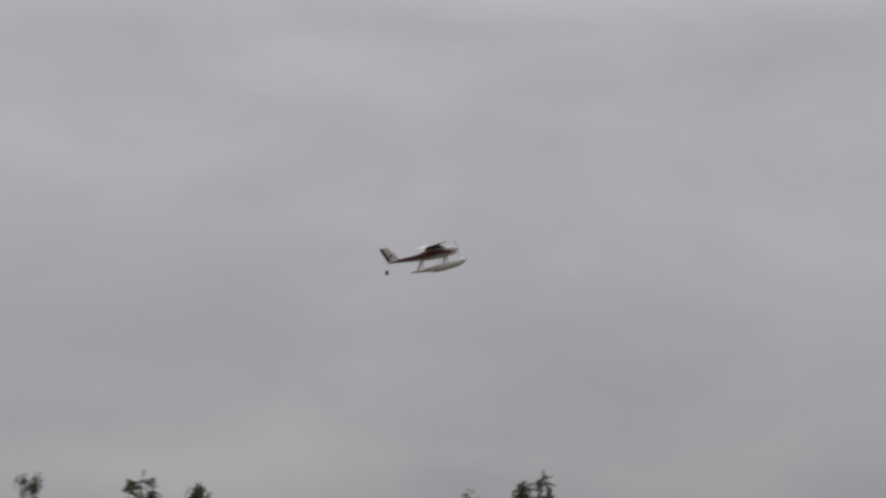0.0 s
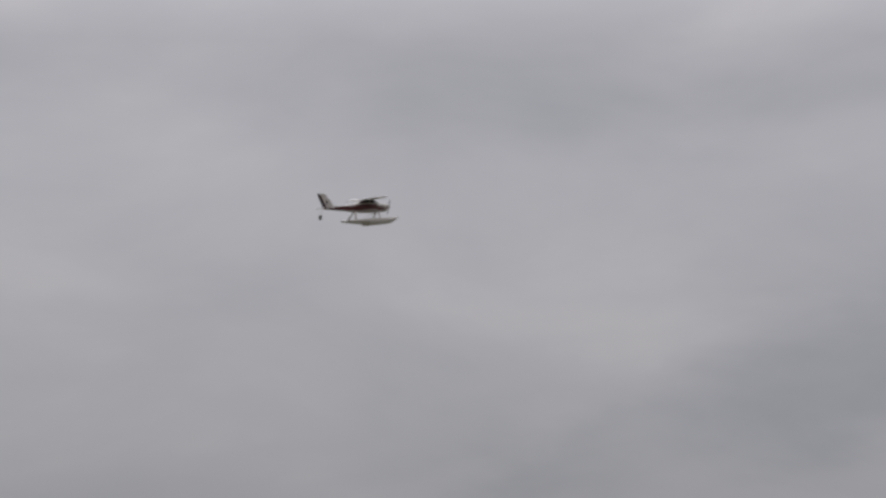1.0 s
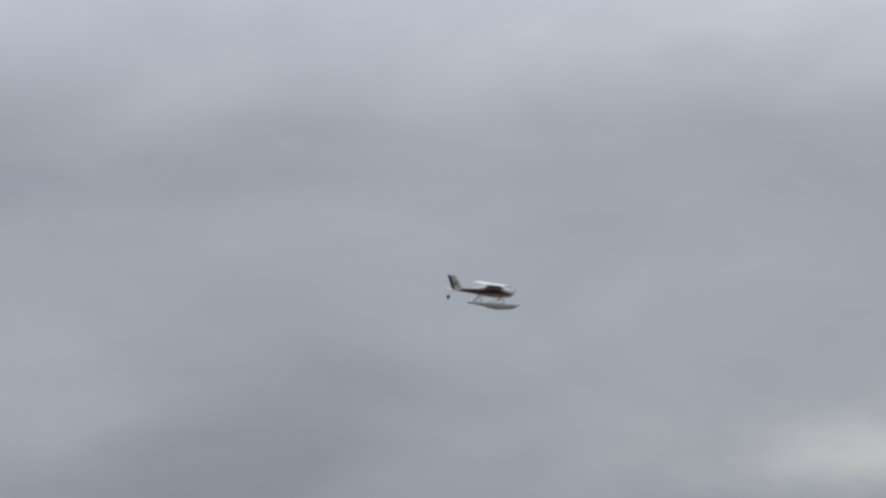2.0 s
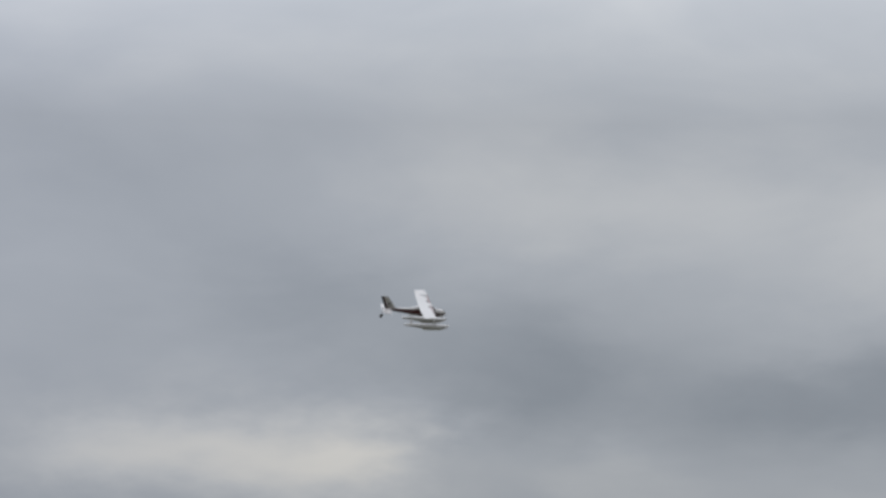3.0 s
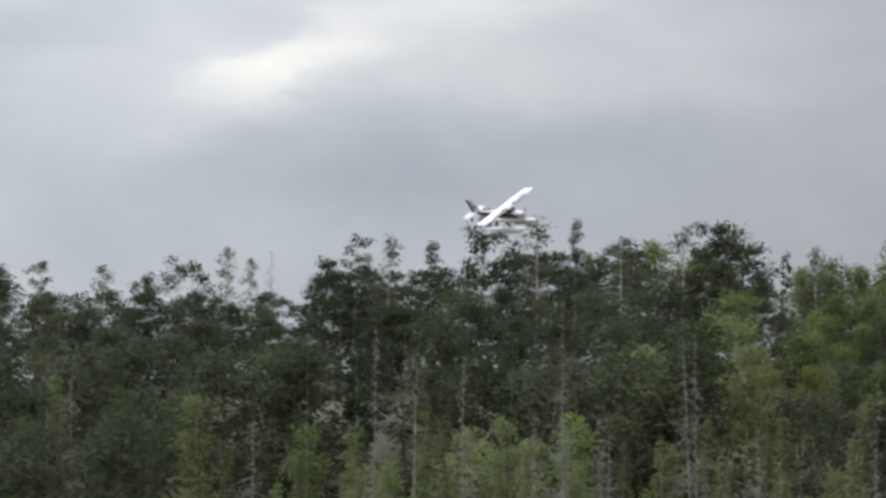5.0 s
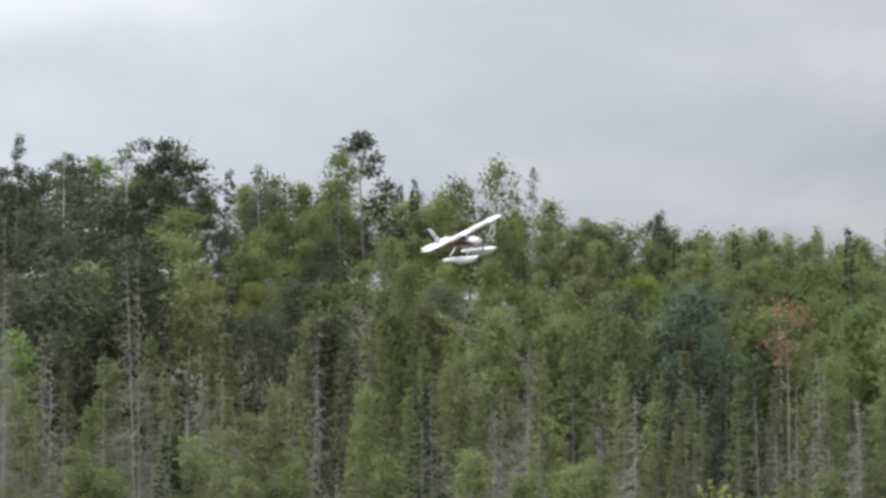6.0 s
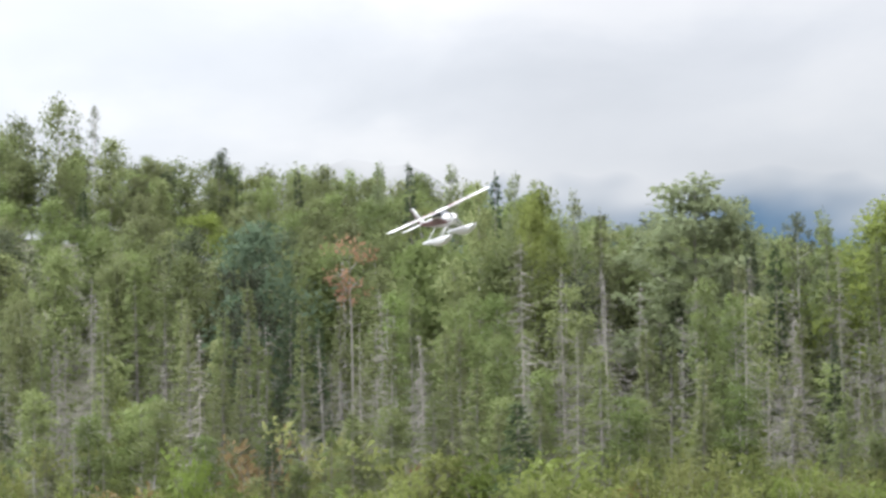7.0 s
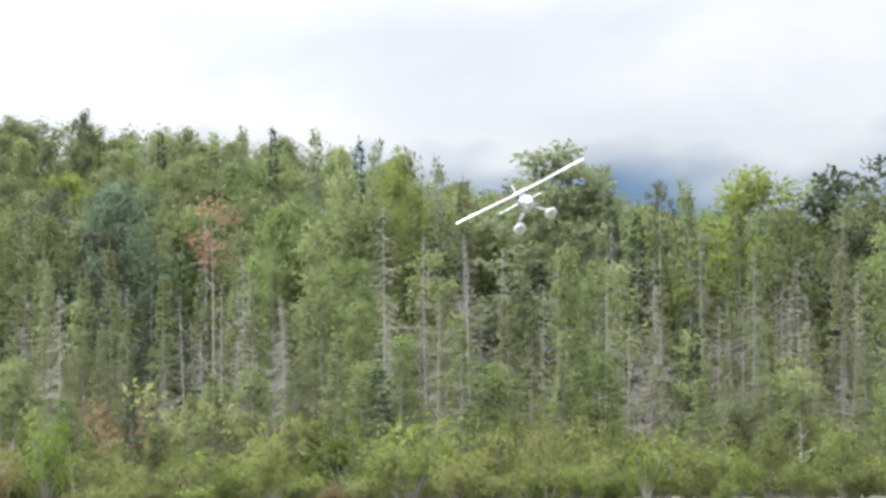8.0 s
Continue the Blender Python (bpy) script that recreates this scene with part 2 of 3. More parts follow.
def hill(azimuth):
    """Rise of the wooded hill behind the marsh, by azimuth."""
    return float(np.interp(azimuth, [-95, -60, -30, -14, -9, -4, 0, 4, 12], [14, 15, 20, 23.5, 21.5, 18.5, 14.5, 9, 7]))


def ground_z(x, y):
    d, a = math.hypot(x, y), math.degrees(math.atan2(x, y))
    if a < -120 or a > 60:
        return 0.0
    side = smooth(-120, -95, a) * (1 - smooth(20, 60, a))
    return side * (hill(a) * smooth(183, 252, d) - 10 * smooth(300, 460, d) * hill(a) / 14) + 0.12 * math.sin(x * 0.4) * math.cos(y * 0.31) * smooth(5, 20, d)


def make_ground():
    b = Bag()
    rings = [0, 1, 3, 6, 12, 25, 45, 70, 100, 125, 145, 155, 165, 175, 185, 195, 205, 215, 225, 235, 245, 255, 265, 280, 300, 330, 370, 420, 500, 700, 1200, 2400, 4800]
    steps = 144
    for r in rings:
        for k in range(steps):
            w = 2 * math.pi * k / steps
            x, y = r * math.sin(w), r * math.cos(w)
            b.v.append((x, y, ground_z(x, y)))
    for i in range(len(rings) - 1):
        for k in range(steps):
            l = (k + 1) % steps
            b.f.append((i * steps + k, i * steps + l, (i + 1) * steps + l, (i + 1) * steps + k))
    me = b.mesh("ground", True)
    me.materials.append(GRASS)
    tagged(new("ground", me), "green marsh grass rising to a wooded hill", "ground", kind="structure")


make_ground()


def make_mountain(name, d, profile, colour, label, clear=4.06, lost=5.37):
    """A far ridge: distance haze painted as blue glow, its head faded out as cloud."""
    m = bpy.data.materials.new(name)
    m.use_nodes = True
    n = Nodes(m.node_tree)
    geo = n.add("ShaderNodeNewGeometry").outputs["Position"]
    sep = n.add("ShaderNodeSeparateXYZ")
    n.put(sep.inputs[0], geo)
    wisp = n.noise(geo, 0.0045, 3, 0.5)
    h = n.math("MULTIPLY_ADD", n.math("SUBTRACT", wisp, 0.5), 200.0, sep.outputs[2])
    # transparency growing with height stands in for the cloud round the head
    top_fade = n.add("ShaderNodeMapRange")
    n.put(top_fade.inputs["Value"], h)
    n.put(top_fade.inputs["From Min"], d * math.tan(radians(clear)))
    n.put(top_fade.inputs["From Max"], d * math.tan(radians(lost)))
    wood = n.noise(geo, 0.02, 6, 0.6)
    # the haze is put into this colour, which glows and takes no light
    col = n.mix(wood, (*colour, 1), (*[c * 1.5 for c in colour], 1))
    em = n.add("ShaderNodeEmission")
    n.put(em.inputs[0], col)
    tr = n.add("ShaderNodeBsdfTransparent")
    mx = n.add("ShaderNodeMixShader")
    n.put(mx.inputs[0], top_fade.outputs[0])
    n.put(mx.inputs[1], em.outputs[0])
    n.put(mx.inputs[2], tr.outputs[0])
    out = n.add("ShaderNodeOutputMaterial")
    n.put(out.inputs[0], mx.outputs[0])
    b = Bag()
    az = np.linspace(-14, 16, 90)
    for a in az:
        e = np.interp(a, [p[0] for p in profile], [p[1] for p in profile]) + 0.12 * noise.noise(Vector((a * 0.9, d * 0.01, 0)))
        w = radians(a)
        for k, (dd, ee) in enumerate(((d - 600, -0.3), (d - 250, e * 0.55), (d, e))):
            b.v.append((dd * math.sin(w), dd * math.cos(w), dd * math.tan(radians(ee))))
    for i in range(len(az) - 1):
        for k in range(2):
            b.f.append((i * 3 + k, i * 3 + 3 + k, i * 3 + 4 + k, i * 3 + 1 + k))
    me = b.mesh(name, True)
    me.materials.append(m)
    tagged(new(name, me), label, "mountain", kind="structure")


# both ridge colours already hold the haze of their distance
make_mountain("backdrop_mountain", 3000, [(-14, 2.5), (-6, 3.0), (-4.5, 4.0), (-2.0, 4.9), (-0.5, 6.3), (4, 6.6), (10, 6.6), (16, 6.0)], (0.034, 0.058, 0.090), "distant mountain ridge, its blue haze a painted glow, head faded out as in low cloud")
make_mountain("backdrop_ridge", 4300, [(-14, 3.0), (-8, 4.6), (-5.6, 5.3), (-4.6, 5.62), (-3.9, 5.85), (-3.3, 5.70), (-2.8, 5.75), (-1.6, 4.9), (2, 4.0), (16, 3.0)], (0.142, 0.148, 0.155), "pale far ridge, its mist a painted glow that fades out upward", 5.1, 6.1)

# ---------------------------------------------------------------- trees
def tree_thing(name, label, category="tree"):
    return tagged(new(name), label, category)


def trunk_line(rng, h, lean=0.03, n=6):
    pts, off = [], Vector((0, 0, 0))
    drift = Vector((rng.uniform(-lean, lean), rng.uniform(-lean, lean), 0))
    for i in range(n + 1):
        pts.append(Vector((0, 0, h * i / n)) + off)
        off = off + (drift + Vector((rng.uniform(-lean, lean), rng.uniform(-lean, lean), 0)) * 0.6) * h / n
    return pts


def along(pts, t):
    t = min(0.9999, max(0, t)) * (len(pts) - 1)
    i = int(t)
    return pts[i].lerp(pts[i + 1], t - i)


def conifer(name, label, seed, h, reach, needles, bark, start=0.3, whorl=0.42, per=5, sprays=6, droop=0.25, size=0.34, thin=0.0):
    """Spruce or larch: a straight stem with tiers of needle sprays; bare dead twigs below."""
    rng = random.Random(seed)
    top = tree_thing(name, label)
    stem, twig, crown = Bag(), Bag(), Bag()
    line = trunk_line(rng, h, 0.012)
    stem.tube(line, [0.085 * h / 12 * (1 - 0.93 * i / 6) for i in range(7)], 6)
    bias = [(rng.uniform(0, 6.283), rng.uniform(0.15, 0.95)) for q in range(7)]
    z = h * 0.08
    while z < h * 0.985:
        f = z / h
        p = along(line, f)
        shape = min(1.0, (1 - f) * 1.55 + 0.03) * (0.75 if f < start + 0.1 else 1.0)
        for k in range(per):
            if rng.random() < thin:
                continue
            w = rng.uniform(0, 6.283)
            full = 1.0 - 0.6 * max([max(0.0, math.cos(w - bw)) * max(0.0, 1 - abs(f - bf) / 0.12) for bw, bf in bias])
            ln = reach * shape * full * rng.uniform(0.55, 1.25)
            out = Vector((math.cos(w), math.sin(w), rng.uniform(-0.1, 0.25) - droop * (1 - f)))
            out.normalize()
            tip = p + out * ln + Vector((0, 0, -droop * ln * 0.3))
            if f < start or rng.random() < (0.32 if f < 0.65 else 0.1):
                twig.spike(p, tip + Vector((0, 0, 0.1)), 0.017)
                for q in range(2):
                    s = p.lerp(tip, rng.uniform(0.3, 0.9))
                    twig.spike(s, s + (out + unit(rng) * 0.8) * ln * 0.3, 0.009)
                continue
            stem.spike(p, tip, 0.016)
            num = max(2, int(sprays * (0.5 + shape)))
            for q in range(num):
                s = p.lerp(tip, 0.15 + 0.85 * (q + rng.random()) / num)
                d = (out + unit(rng) * 0.75 + Vector((0, 0, -0.1))).normalized()
                side = d.cross(unit(rng)).normalized()
                crown.leaf(s, d, side, size * rng.uniform(0.7, 1.5), size * rng.uniform(0.13, 0.26), (Vector((out.x, out.y, 0.55)) + unit(rng) * 0.35).normalized())
        z += whorl * rng.uniform(0.7, 1.3)
    p = line[-1]
    for q in range(5):
        crown.leaf(p - Vector((0, 0, 0.12 * q)), (Vector((0, 0, 1)) + unit(rng) * 0.4).normalized(), unit(rng), size, size * 0.18, Vector((0, 0, 1)))
    hang("trunk", stem, bark, top)
    if twig.v:
        tagged(hang("bare_skirt", twig, DEAD_TWIG, top, "grey bare dead branches"), kind="stuff")
    hang("crown", crown, needles, top)
    return top


def dead_conifer(name, label, seed, h, reach, per=4, whorl=0.27):
    rng = random.Random(seed)
    top = tree_thing(name, label, "dead tree")
    stem, twig = Bag(), Bag()
    line = trunk_line(rng, h, 0.02)
    stem.tube(line, [0.056 * h / 12 * (1 - 0.85 * i / 6) for i in range(7)], 6)
    z = h * 0.12
    while z < h * 0.99:
        f = z / h
        p = along(line, f)
        for k in range(per):
            w = rng.uniform(0, 6.283)
            ln = reach * min(1.0, (1 - f) * 1.7 + 0.12) * rng.uniform(0.12, 1.0) ** 1.3 * 1.2
            out = Vector((math.cos(w), math.sin(w), rng.uniform(-0.75, 0.25)))
            tip = p + out * ln + Vector((0, 0, 0.06 * ln))
            twig.spike(p, tip, 0.02)
            for q in range(5):
                s = p.lerp(tip, rng.uniform(0.2, 1.0))
                e = s + (out * 0.6 + unit(rng)) * ln * rng.uniform(0.12, 0.35) + Vector((0, 0, -0.08))
                twig.spike(s, e, 0.012)
        z += whorl * rng.uniform(0.6, 1.4)
    hang("trunk", stem, DEAD_WOOD, top)
    tagged(hang("bare_crown", twig, DEAD_TWIG, top), kind="stuff")
    return top


def clump(crown, rng, c, r, count, size, flat=0.8, up=0.25, heart=None):
    """Leaf sprays round a twig end, fine on the outside and coarser within."""
    for k in range(count):
        o = unit(rng)
        o.z *= flat
        inner = k % 5 == 0
        s = c + o * r * (0.4 * rng.random() if inner else 0.35 + 0.65 * rng.random() ** 0.5)
        d = (o + unit(rng) * 0.9 + Vector((0, 0, up - 0.35))).normalized()
        side = d.cross(unit(rng)).normalized()
        g = size * (1.7 if inner else 1.0)
        away = (c - heart).normalized() if heart is not None else Vector((0, 0, 1))
        lit = ((s - c) / r * 0.9 + away * 0.75 + Vector((0, 0, 0.25)) + unit(rng) * 0.25).normalized()
        crown.leaf(s, d, side, g * rng.uniform(0.9, 1.7), g * rng.uniform(0.24, 0.42), lit)


def hardwood(name, label, seed, h, spread, leaves, bark, start=0.35, limbs=14, clumps=4, count=22, size=0.30, radius=0.75, shape="round", gap=0.0, lean=0.03, flat=0.8):
    """Broadleaf: tapered forking stem, rising limbs, many small leaf clumps."""
    rng = random.Random(seed)
    top = tree_thing(name, label)
    stem, crown = Bag(), Bag()
    line = trunk_line(rng, h * 0.93, lean)
    heart = along(line, start + (1 - start) * 0.45)
    stem.tube(line, [0.12 * h / 13 * (1 - 0.9 * i / 6) for i in range(7)], 7)
    for k in range(limbs):
        f = start + (0.97 - start) * (k + rng.random()) / limbs
        p = along(line, f)
        u = (f - start) / (1 - start)
        if shape == "round":
            wide = math.sqrt(max(0.05, 1 - (2 * u - 0.85) ** 2 / 1.4))
        elif shape == "dome":
            wide = max(0.25, 1.0 - max(0.0, u - 0.1) ** 2)
        elif shape == "cone":
            wide = max(0.15, 1.05 - u)
        else:
            wide = 0.45 + 0.75 * u if u < 0.75 else 1.0 - (u - 0.75) * 1.6
        w = k * 2.4 + rng.uniform(-0.6, 0.6)
        ln = spread * wide * rng.uniform(0.6, 1.15)
        out = Vector((math.cos(w), math.sin(w), rng.uniform(0.25, 0.75)))
        mid, tip = p + out * ln * 0.5, p + out * ln * 0.9 + Vector((0, 0, 0.1 * ln))
        r0 = 0.05 * h / 13 * (1.2 - u)
        stem.tube([p, mid], [r0, r0 * 0.6], 3, False)
        stem.spike(mid, tip, r0 * 0.6)
        for q in range(clumps):
            if rng.random() < gap:
                continue
            c = p.lerp(tip, rng.uniform(0.45, 1.1)) + unit(rng) * radius * 0.7
            stem.spike(p.lerp(tip, 0.5), c, r0 * 0.4)
            clump(crown, rng, c, radius * rng.uniform(0.6, 1.25), count, size, flat, heart=heart)
    for q in range(3):
        clump(crown, rng, line[-1] + unit(rng) * 0.3, radius * 0.8, count, size, heart=heart)
    hang("trunk", stem, bark, top)
    hang("crown", crown, leaves, top)
    return top


def shrub(name, label, seed, h, spread, leaves):
    rng = random.Random(seed)
    top = tree_thing(name, label, "shrub")
    stem, crown = Bag(), Bag()
    for k in range(9):
        w = rng.uniform(0, 6.283)
        tip = Vector((math.cos(w) * spread * rng.random(), math.sin(w) * spread * rng.random(), h * rng.uniform(0.5, 1.0)))
        stem.tube([Vector((0, 0, -0.1)), tip * 0.5 + Vector((0, 0, 0.1)), tip], [0.03, 0.02, 0.006], 4, False)
        for q in range(3):
            clump(crown, rng, tip * rng.uniform(0.35, 1.0) + unit(rng) * 0.25, 0.45, 28, 0.135, heart=Vector((0, 0, h * 0.35)))
    hang("stem", stem, BARK, top)
    hang("crown", crown, leaves, top)
    return top


# One of each kind (height 12 m or as given), standing in the wood; the rest are copies.
KINDS = {}


def kind(key, height, thing):
    KINDS.setdefault(key, []).append((height, thing))


for s in range(4):
    kind("larch", 12, conifer("larch", "slender larch with feathery light green needles", 10 + s, 12, 1.35, LARCH, BARK, start=0.16 + 0.08 * (s % 3), whorl=0.27, per=6, sprays=13, size=0.22, thin=0.1 * (s % 2)))
for s in range(3):
    kind("dead", 12, dead_conifer("dead_spruce", "bare grey dead spruce with fine twigs", 30 + s, 12, 1.5 + 0.25 * s))
for s in range(2):
    kind("spruce", 10, conifer("spruce", "narrow dark green spruce with dense needles", 40 + s, 10, 1.15, SPRUCE, BARK, start=0.12, whorl=0.3, per=7, sprays=7, droop=0.35, size=0.3))
for s in range(3):
    kind("aspen", 12, hardwood("aspen", "young aspen with pale stem and light green leaves", 50 + s, 12, 1.7, ASPEN, PALE_BARK, start=0.3, limbs=18, clumps=3, count=38, size=0.16, radius=0.62, shape="cone"))
for s in range(3):
    kind("maple", 13, hardwood("maple", "full-crowned maple with mid-green leaves", 60 + s, 13, 3.0, MAPLE, BARK, start=0.2, limbs=20, clumps=4, count=38, size=0.20, radius=0.95))
for s in range(3):
    kind("olive", 12, hardwood("maple", "bushy maple with dull olive-green leaves", 65 + s, 12, 2.6, OLIVE, BARK, start=0.12, limbs=18, clumps=4, count=36, size=0.22, radius=0.95, shape="dome"))
for s in range(3):
    kind("canopy", 10, hardwood("beech", "hillside beech with dense mid-green crown", 110 + s, 10, (2.1, 1.8, 2.4)[s], MAPLE, BARK, start=0.08, limbs=19, clumps=4, count=33, size=0.205, radius=0.85, shape=("dome", "cone", "round")[s]))
for s in range(3):
    kind("dark", 14, hardwood("oak", "dark-crowned oak on the hill crest", 70 + s, 14, 3.0, DARK_LEAF, BARK, start=0.16, limbs=18, clumps=4, count=37, size=0.22, radius=0.7, shape=("dome", "vase", "round")[s], gap=0.05))
for s in range(2):
    kind("sparse", 15, hardwood("birch", "tall thin birch with a sparse open crown", 80 + s, 15, 1.35, BIRCH_LEAF, PALE_BARK, start=0.38, limbs=17, clumps=3, count=26, size=0.16, radius=0.5, shape="dome", gap=0.25))
for s in range(2):
    kind("pine", 15, hardwood("white_pine", "white pine with level tiers of grey-green needles", 90 + s, 15, 2.6, PINE, BARK, start=0.15, limbs=30, clumps=4, count=50, size=0.18, radius=0.65, shape="dome", flat=0.4))
for s in range(3):
    kind("darkpine", 15, hardwood("cherry", "slim dark-leaved cherry with an uneven open crown", 95 + 30 * s, 15, 1.7, DARK_LEAF, BARK, start=0.3, limbs=17, clumps=3, count=38, size=0.17, radius=0.55, shape=("vase", "cone", "round")[s], gap=0.15, flat=0.5))
kind("slim", 15, hardwood("cherry", "slim green cherry with an uneven open crown", 140, 15, 1.7, PINE, BARK, start=0.3, limbs=18, clumps=3, count=30, size=0.2, radius=0.6, shape="cone", gap=0.15, flat=0.5))
kind("lime", 13, hardwood("ash", "round-headed ash with yellow-green leaves", 97, 13, 3.0, LIME_LEAF, BARK, start=0.3, limbs=22, clumps=4, count=50, size=0.16, radius=0.65, shape="dome"))
kind("rust", 9, hardwood("birch", "withered birch with rust-orange leaves at its head", 98, 9, 0.75, RUST_LEAF, BARK, start=0.80, limbs=8, clumps=3, count=20, size=0.11, radius=0.40, shape="vase", gap=0.4))
kind("teal", 10, hardwood("linden", "broad linden with blue-green leaves", 130, 10, 2.6, TEAL, BARK, start=0.15, limbs=22, clumps=4, count=36, size=0.19, radius=0.85, shape="dome"))
kind("russet", 2.0, shrub("willow_shrub", "low willow shrub with yellowing green leaves", 120, 2.0, 1.2, LIME_LEAF))
kind("russet", 2.0, shrub("bracken_clump", "low browning clump of bracken", 121, 1.6, 1.3, BRACKEN))
for s in range(2):
    kind("hazel", 2.4, shrub("hazel_shrub", "shaded olive-green hazel under the trees", 125 + s, 2.4, 1.5, OLIVE))
for s in range(3):
    kind("shrub", 2.4, shrub("alder_shrub", "leafy green alder shrub at the marsh edge", 100 + s, 2.4, 1.5, SHRUB))

USED = {}
CATEGORY_GROUP = {"larch": "larches of the belt", "dead": "dead spruces of the belt", "spruce": "spruces", "aspen": "aspens", "maple": "maples", "olive": "maples", "canopy": "beeches of the hill", "dark": "oaks of the crest", "sparse": "birches of the crest", "pine": "pines", "darkpine": "cherries of the crest", "slim": "cherries of the crest", "lime": "ashes", "rust": "withered birches", "teal": "lindens", "shrub": "alder shrubs", "hazel": "hazels of the slope", "russet": "low shrubs of the marsh edge"}
plant_rng = random.Random(5)


def plant(key, azimuth, d, height, wide=1.0):
    """One tree of that kind and height at an azimuth and distance, standing on the ground."""
    h0, thing = plant_rng.choice(KINDS[key])
    w = radians(azimuth)
    x, y = d * math.sin(w), d * math.cos(w)
    s = height / h0
    k = wide * (0.35 + 0.65 * s)
    m = pose(x, y, ground_z(x, y) - 0.05, plant_rng.uniform(-1.5, 1.5), plant_rng.uniform(-1.5, 1.5), plant_rng.uniform(0, 360)) @ Matrix.Diagonal((k, k, s, 1))
    if thing.name not in USED:
        USED[thing.name] = True
        tagged(thing, group=CATEGORY_GROUP[key])
        thing.matrix_basis = m
        return thing
    ob = copy_thing(thing, Matrix.Identity(4))
    ob.matrix_basis = m
    return ob


def plant_to(key, azimuth, elevation, d, wide=1.0):
    """As plant(), its top at that elevation in degrees."""
    w = radians(azimuth)
    g = ground_z(d * math.sin(w), d * math.cos(w))
    tall = 1.0 if key in ("larch", "dead", "spruce", "shrub") else 1.045
    plant(key, azimuth, d, (EYE + d * math.tan(radians(elevation)) - g) * tall, wide)


# The trees that stand out against the sky or the belt: kind, azimuth, elevation of the top, distance, girth
plant_to("dark", -81.54, 6.21, 240, 0.5)
plant_to("spruce", -79.69, 6.32, 240, 2.4)
plant_to("dark", -78.83, 6.19, 240, 0.6)
plant_to("sparse", -74.00, 6.08, 240, 1)
plant_to("dark", -73.40, 6.14, 240, 0.7)
plant_to("spruce", -72.92, 6.34, 240, 1.7)
plant_to("dead", -36.33, 6.27, 250, 0.6)
plant_to("dark", -34.09, 5.77, 245, 1)
plant_to("dark", -33.54, 6.13, 245, 0.8)
plant_to("dark", -32.44, 6.10, 245, 0.7)
plant_to("dark", -31.35, 6.18, 245, 0.8)
plant_to("dark", -30.92, 6.12, 245, 0.8)
plant_to("darkpine", -30.31, 5.88, 245, 0.8)
plant_to("spruce", -29.71, 5.56, 245, 1)
plant_to("spruce", -28.90, 5.82, 245, 1)
plant_to("spruce", -28.33, 6.24, 245, 2)
plant_to("dark", -27.31, 6.11, 240, 0.8)
plant_to("dark", -26.80, 6.29, 240, 0.9)
plant_to("darkpine", -25.94, 6.39, 240, 0.9)
plant_to("sparse", -24.90, 6.37, 240, 1.1)
plant_to("dark", -24.28, 6.17, 240, 0.8)
plant_to("dark", -23.40, 6.42, 240, 1)
plant_to("sparse", -22.83, 6.72, 250, 1)
plant_to("sparse", -22.45, 6.55, 250, 0.8)
plant_to("dead", -22.08, 6.67, 250, 0.8)
plant_to("dark", -21.11, 6.52, 240, 0.8)
plant_to("darkpine", -20.69, 6.95, 240, 1)
plant_to("sparse", -20.12, 6.95, 240, 1.3)
plant_to("darkpine", -19.36, 6.84, 240, 1.1)
plant_to("dark", -18.50, 7.39, 245, 1)
plant_to("sparse", -17.54, 7.29, 245, 1.6)
plant_to("darkpine", -16.94, 7.25, 240, 0.8)
plant_to("sparse", -16.14, 6.99, 245, 1.3)
plant_to("sparse", -15.11, 7.14, 245, 1.5)
plant_to("dark", -14.56, 7.16, 245, 1)
plant_to("olive", -14.30, 7.12, 245, 1.1)
plant_to("sparse", -12.84, 6.81, 245, 1)
plant_to("dark", -11.04, 7.40, 245, 1.2)
plant_to("maple", -11.47, 6.95, 240, 0.7)
plant_to("canopy", -8.78, 6.79, 245, 0.7)
plant_to("canopy", -9.45, 6.50, 245, 0.7)
plant_to("sparse", -8.21, 6.78, 250, 0.6)
plant_to("canopy", -7.92, 6.14, 245, 1)
plant_to("spruce", -10.18, 6.57, 245, 0.8)
plant_to("dark", -6.11, 5.94, 255, 0.6)
plant_to("slim", -3.42, 5.71, 235, 0.8)
plant_to("spruce", -2.80, 5.73, 230, 0.8)
plant_to("slim", -2.17, 5.65, 232, 0.8)
plant_to("spruce", -4.73, 5.64, 250, 0.8)
plant_to("canopy", -4.24, 5.64, 250, 1)
plant_to("spruce", -1.43, 5.49, 220, 0.8)
plant_to("slim", -1.11, 5.44, 215, 0.6)
plant_to("lime", -0.66, 5.34, 210, 0.7)
plant_to("slim", -0.15, 5.14, 210, 0.6)
plant_to("aspen", -1.73, 5.35, 212, 0.8)
plant_to("larch", 0.37, 4.86, 200, 1.2)
plant_to("pine", 1.96, 5.43, 195, 1.7)
plant_to("pine", 2.43, 4.99, 197, 1)
plant_to("spruce", 3.00, 4.29, 190, 0.7)
plant_to("spruce", 3.21, 4.25, 190, 0.7)
plant_to("sparse", 3.67, 4.76, 195, 1)
plant_to("slim", 4.19, 4.69, 195, 0.7)
plant_to("lime", 5.13, 4.89, 195, 1.45)
plant_to("dark", 6.62, 4.80, 195, 1.45)
plant_to("maple", 5.89, 3.94, 190, 0.8)
plant_to("maple", 7.41, 4.37, 190, 1)
plant_to("spruce", -1.07, 1.65, 148, 1.7)
plant_to("spruce", -5.24, 1.43, 153, 0.8)
plant_to("spruce", -4.69, 2.91, 168, 0.9)
plant_to("spruce", -4.37, 3.10, 168, 0.8)
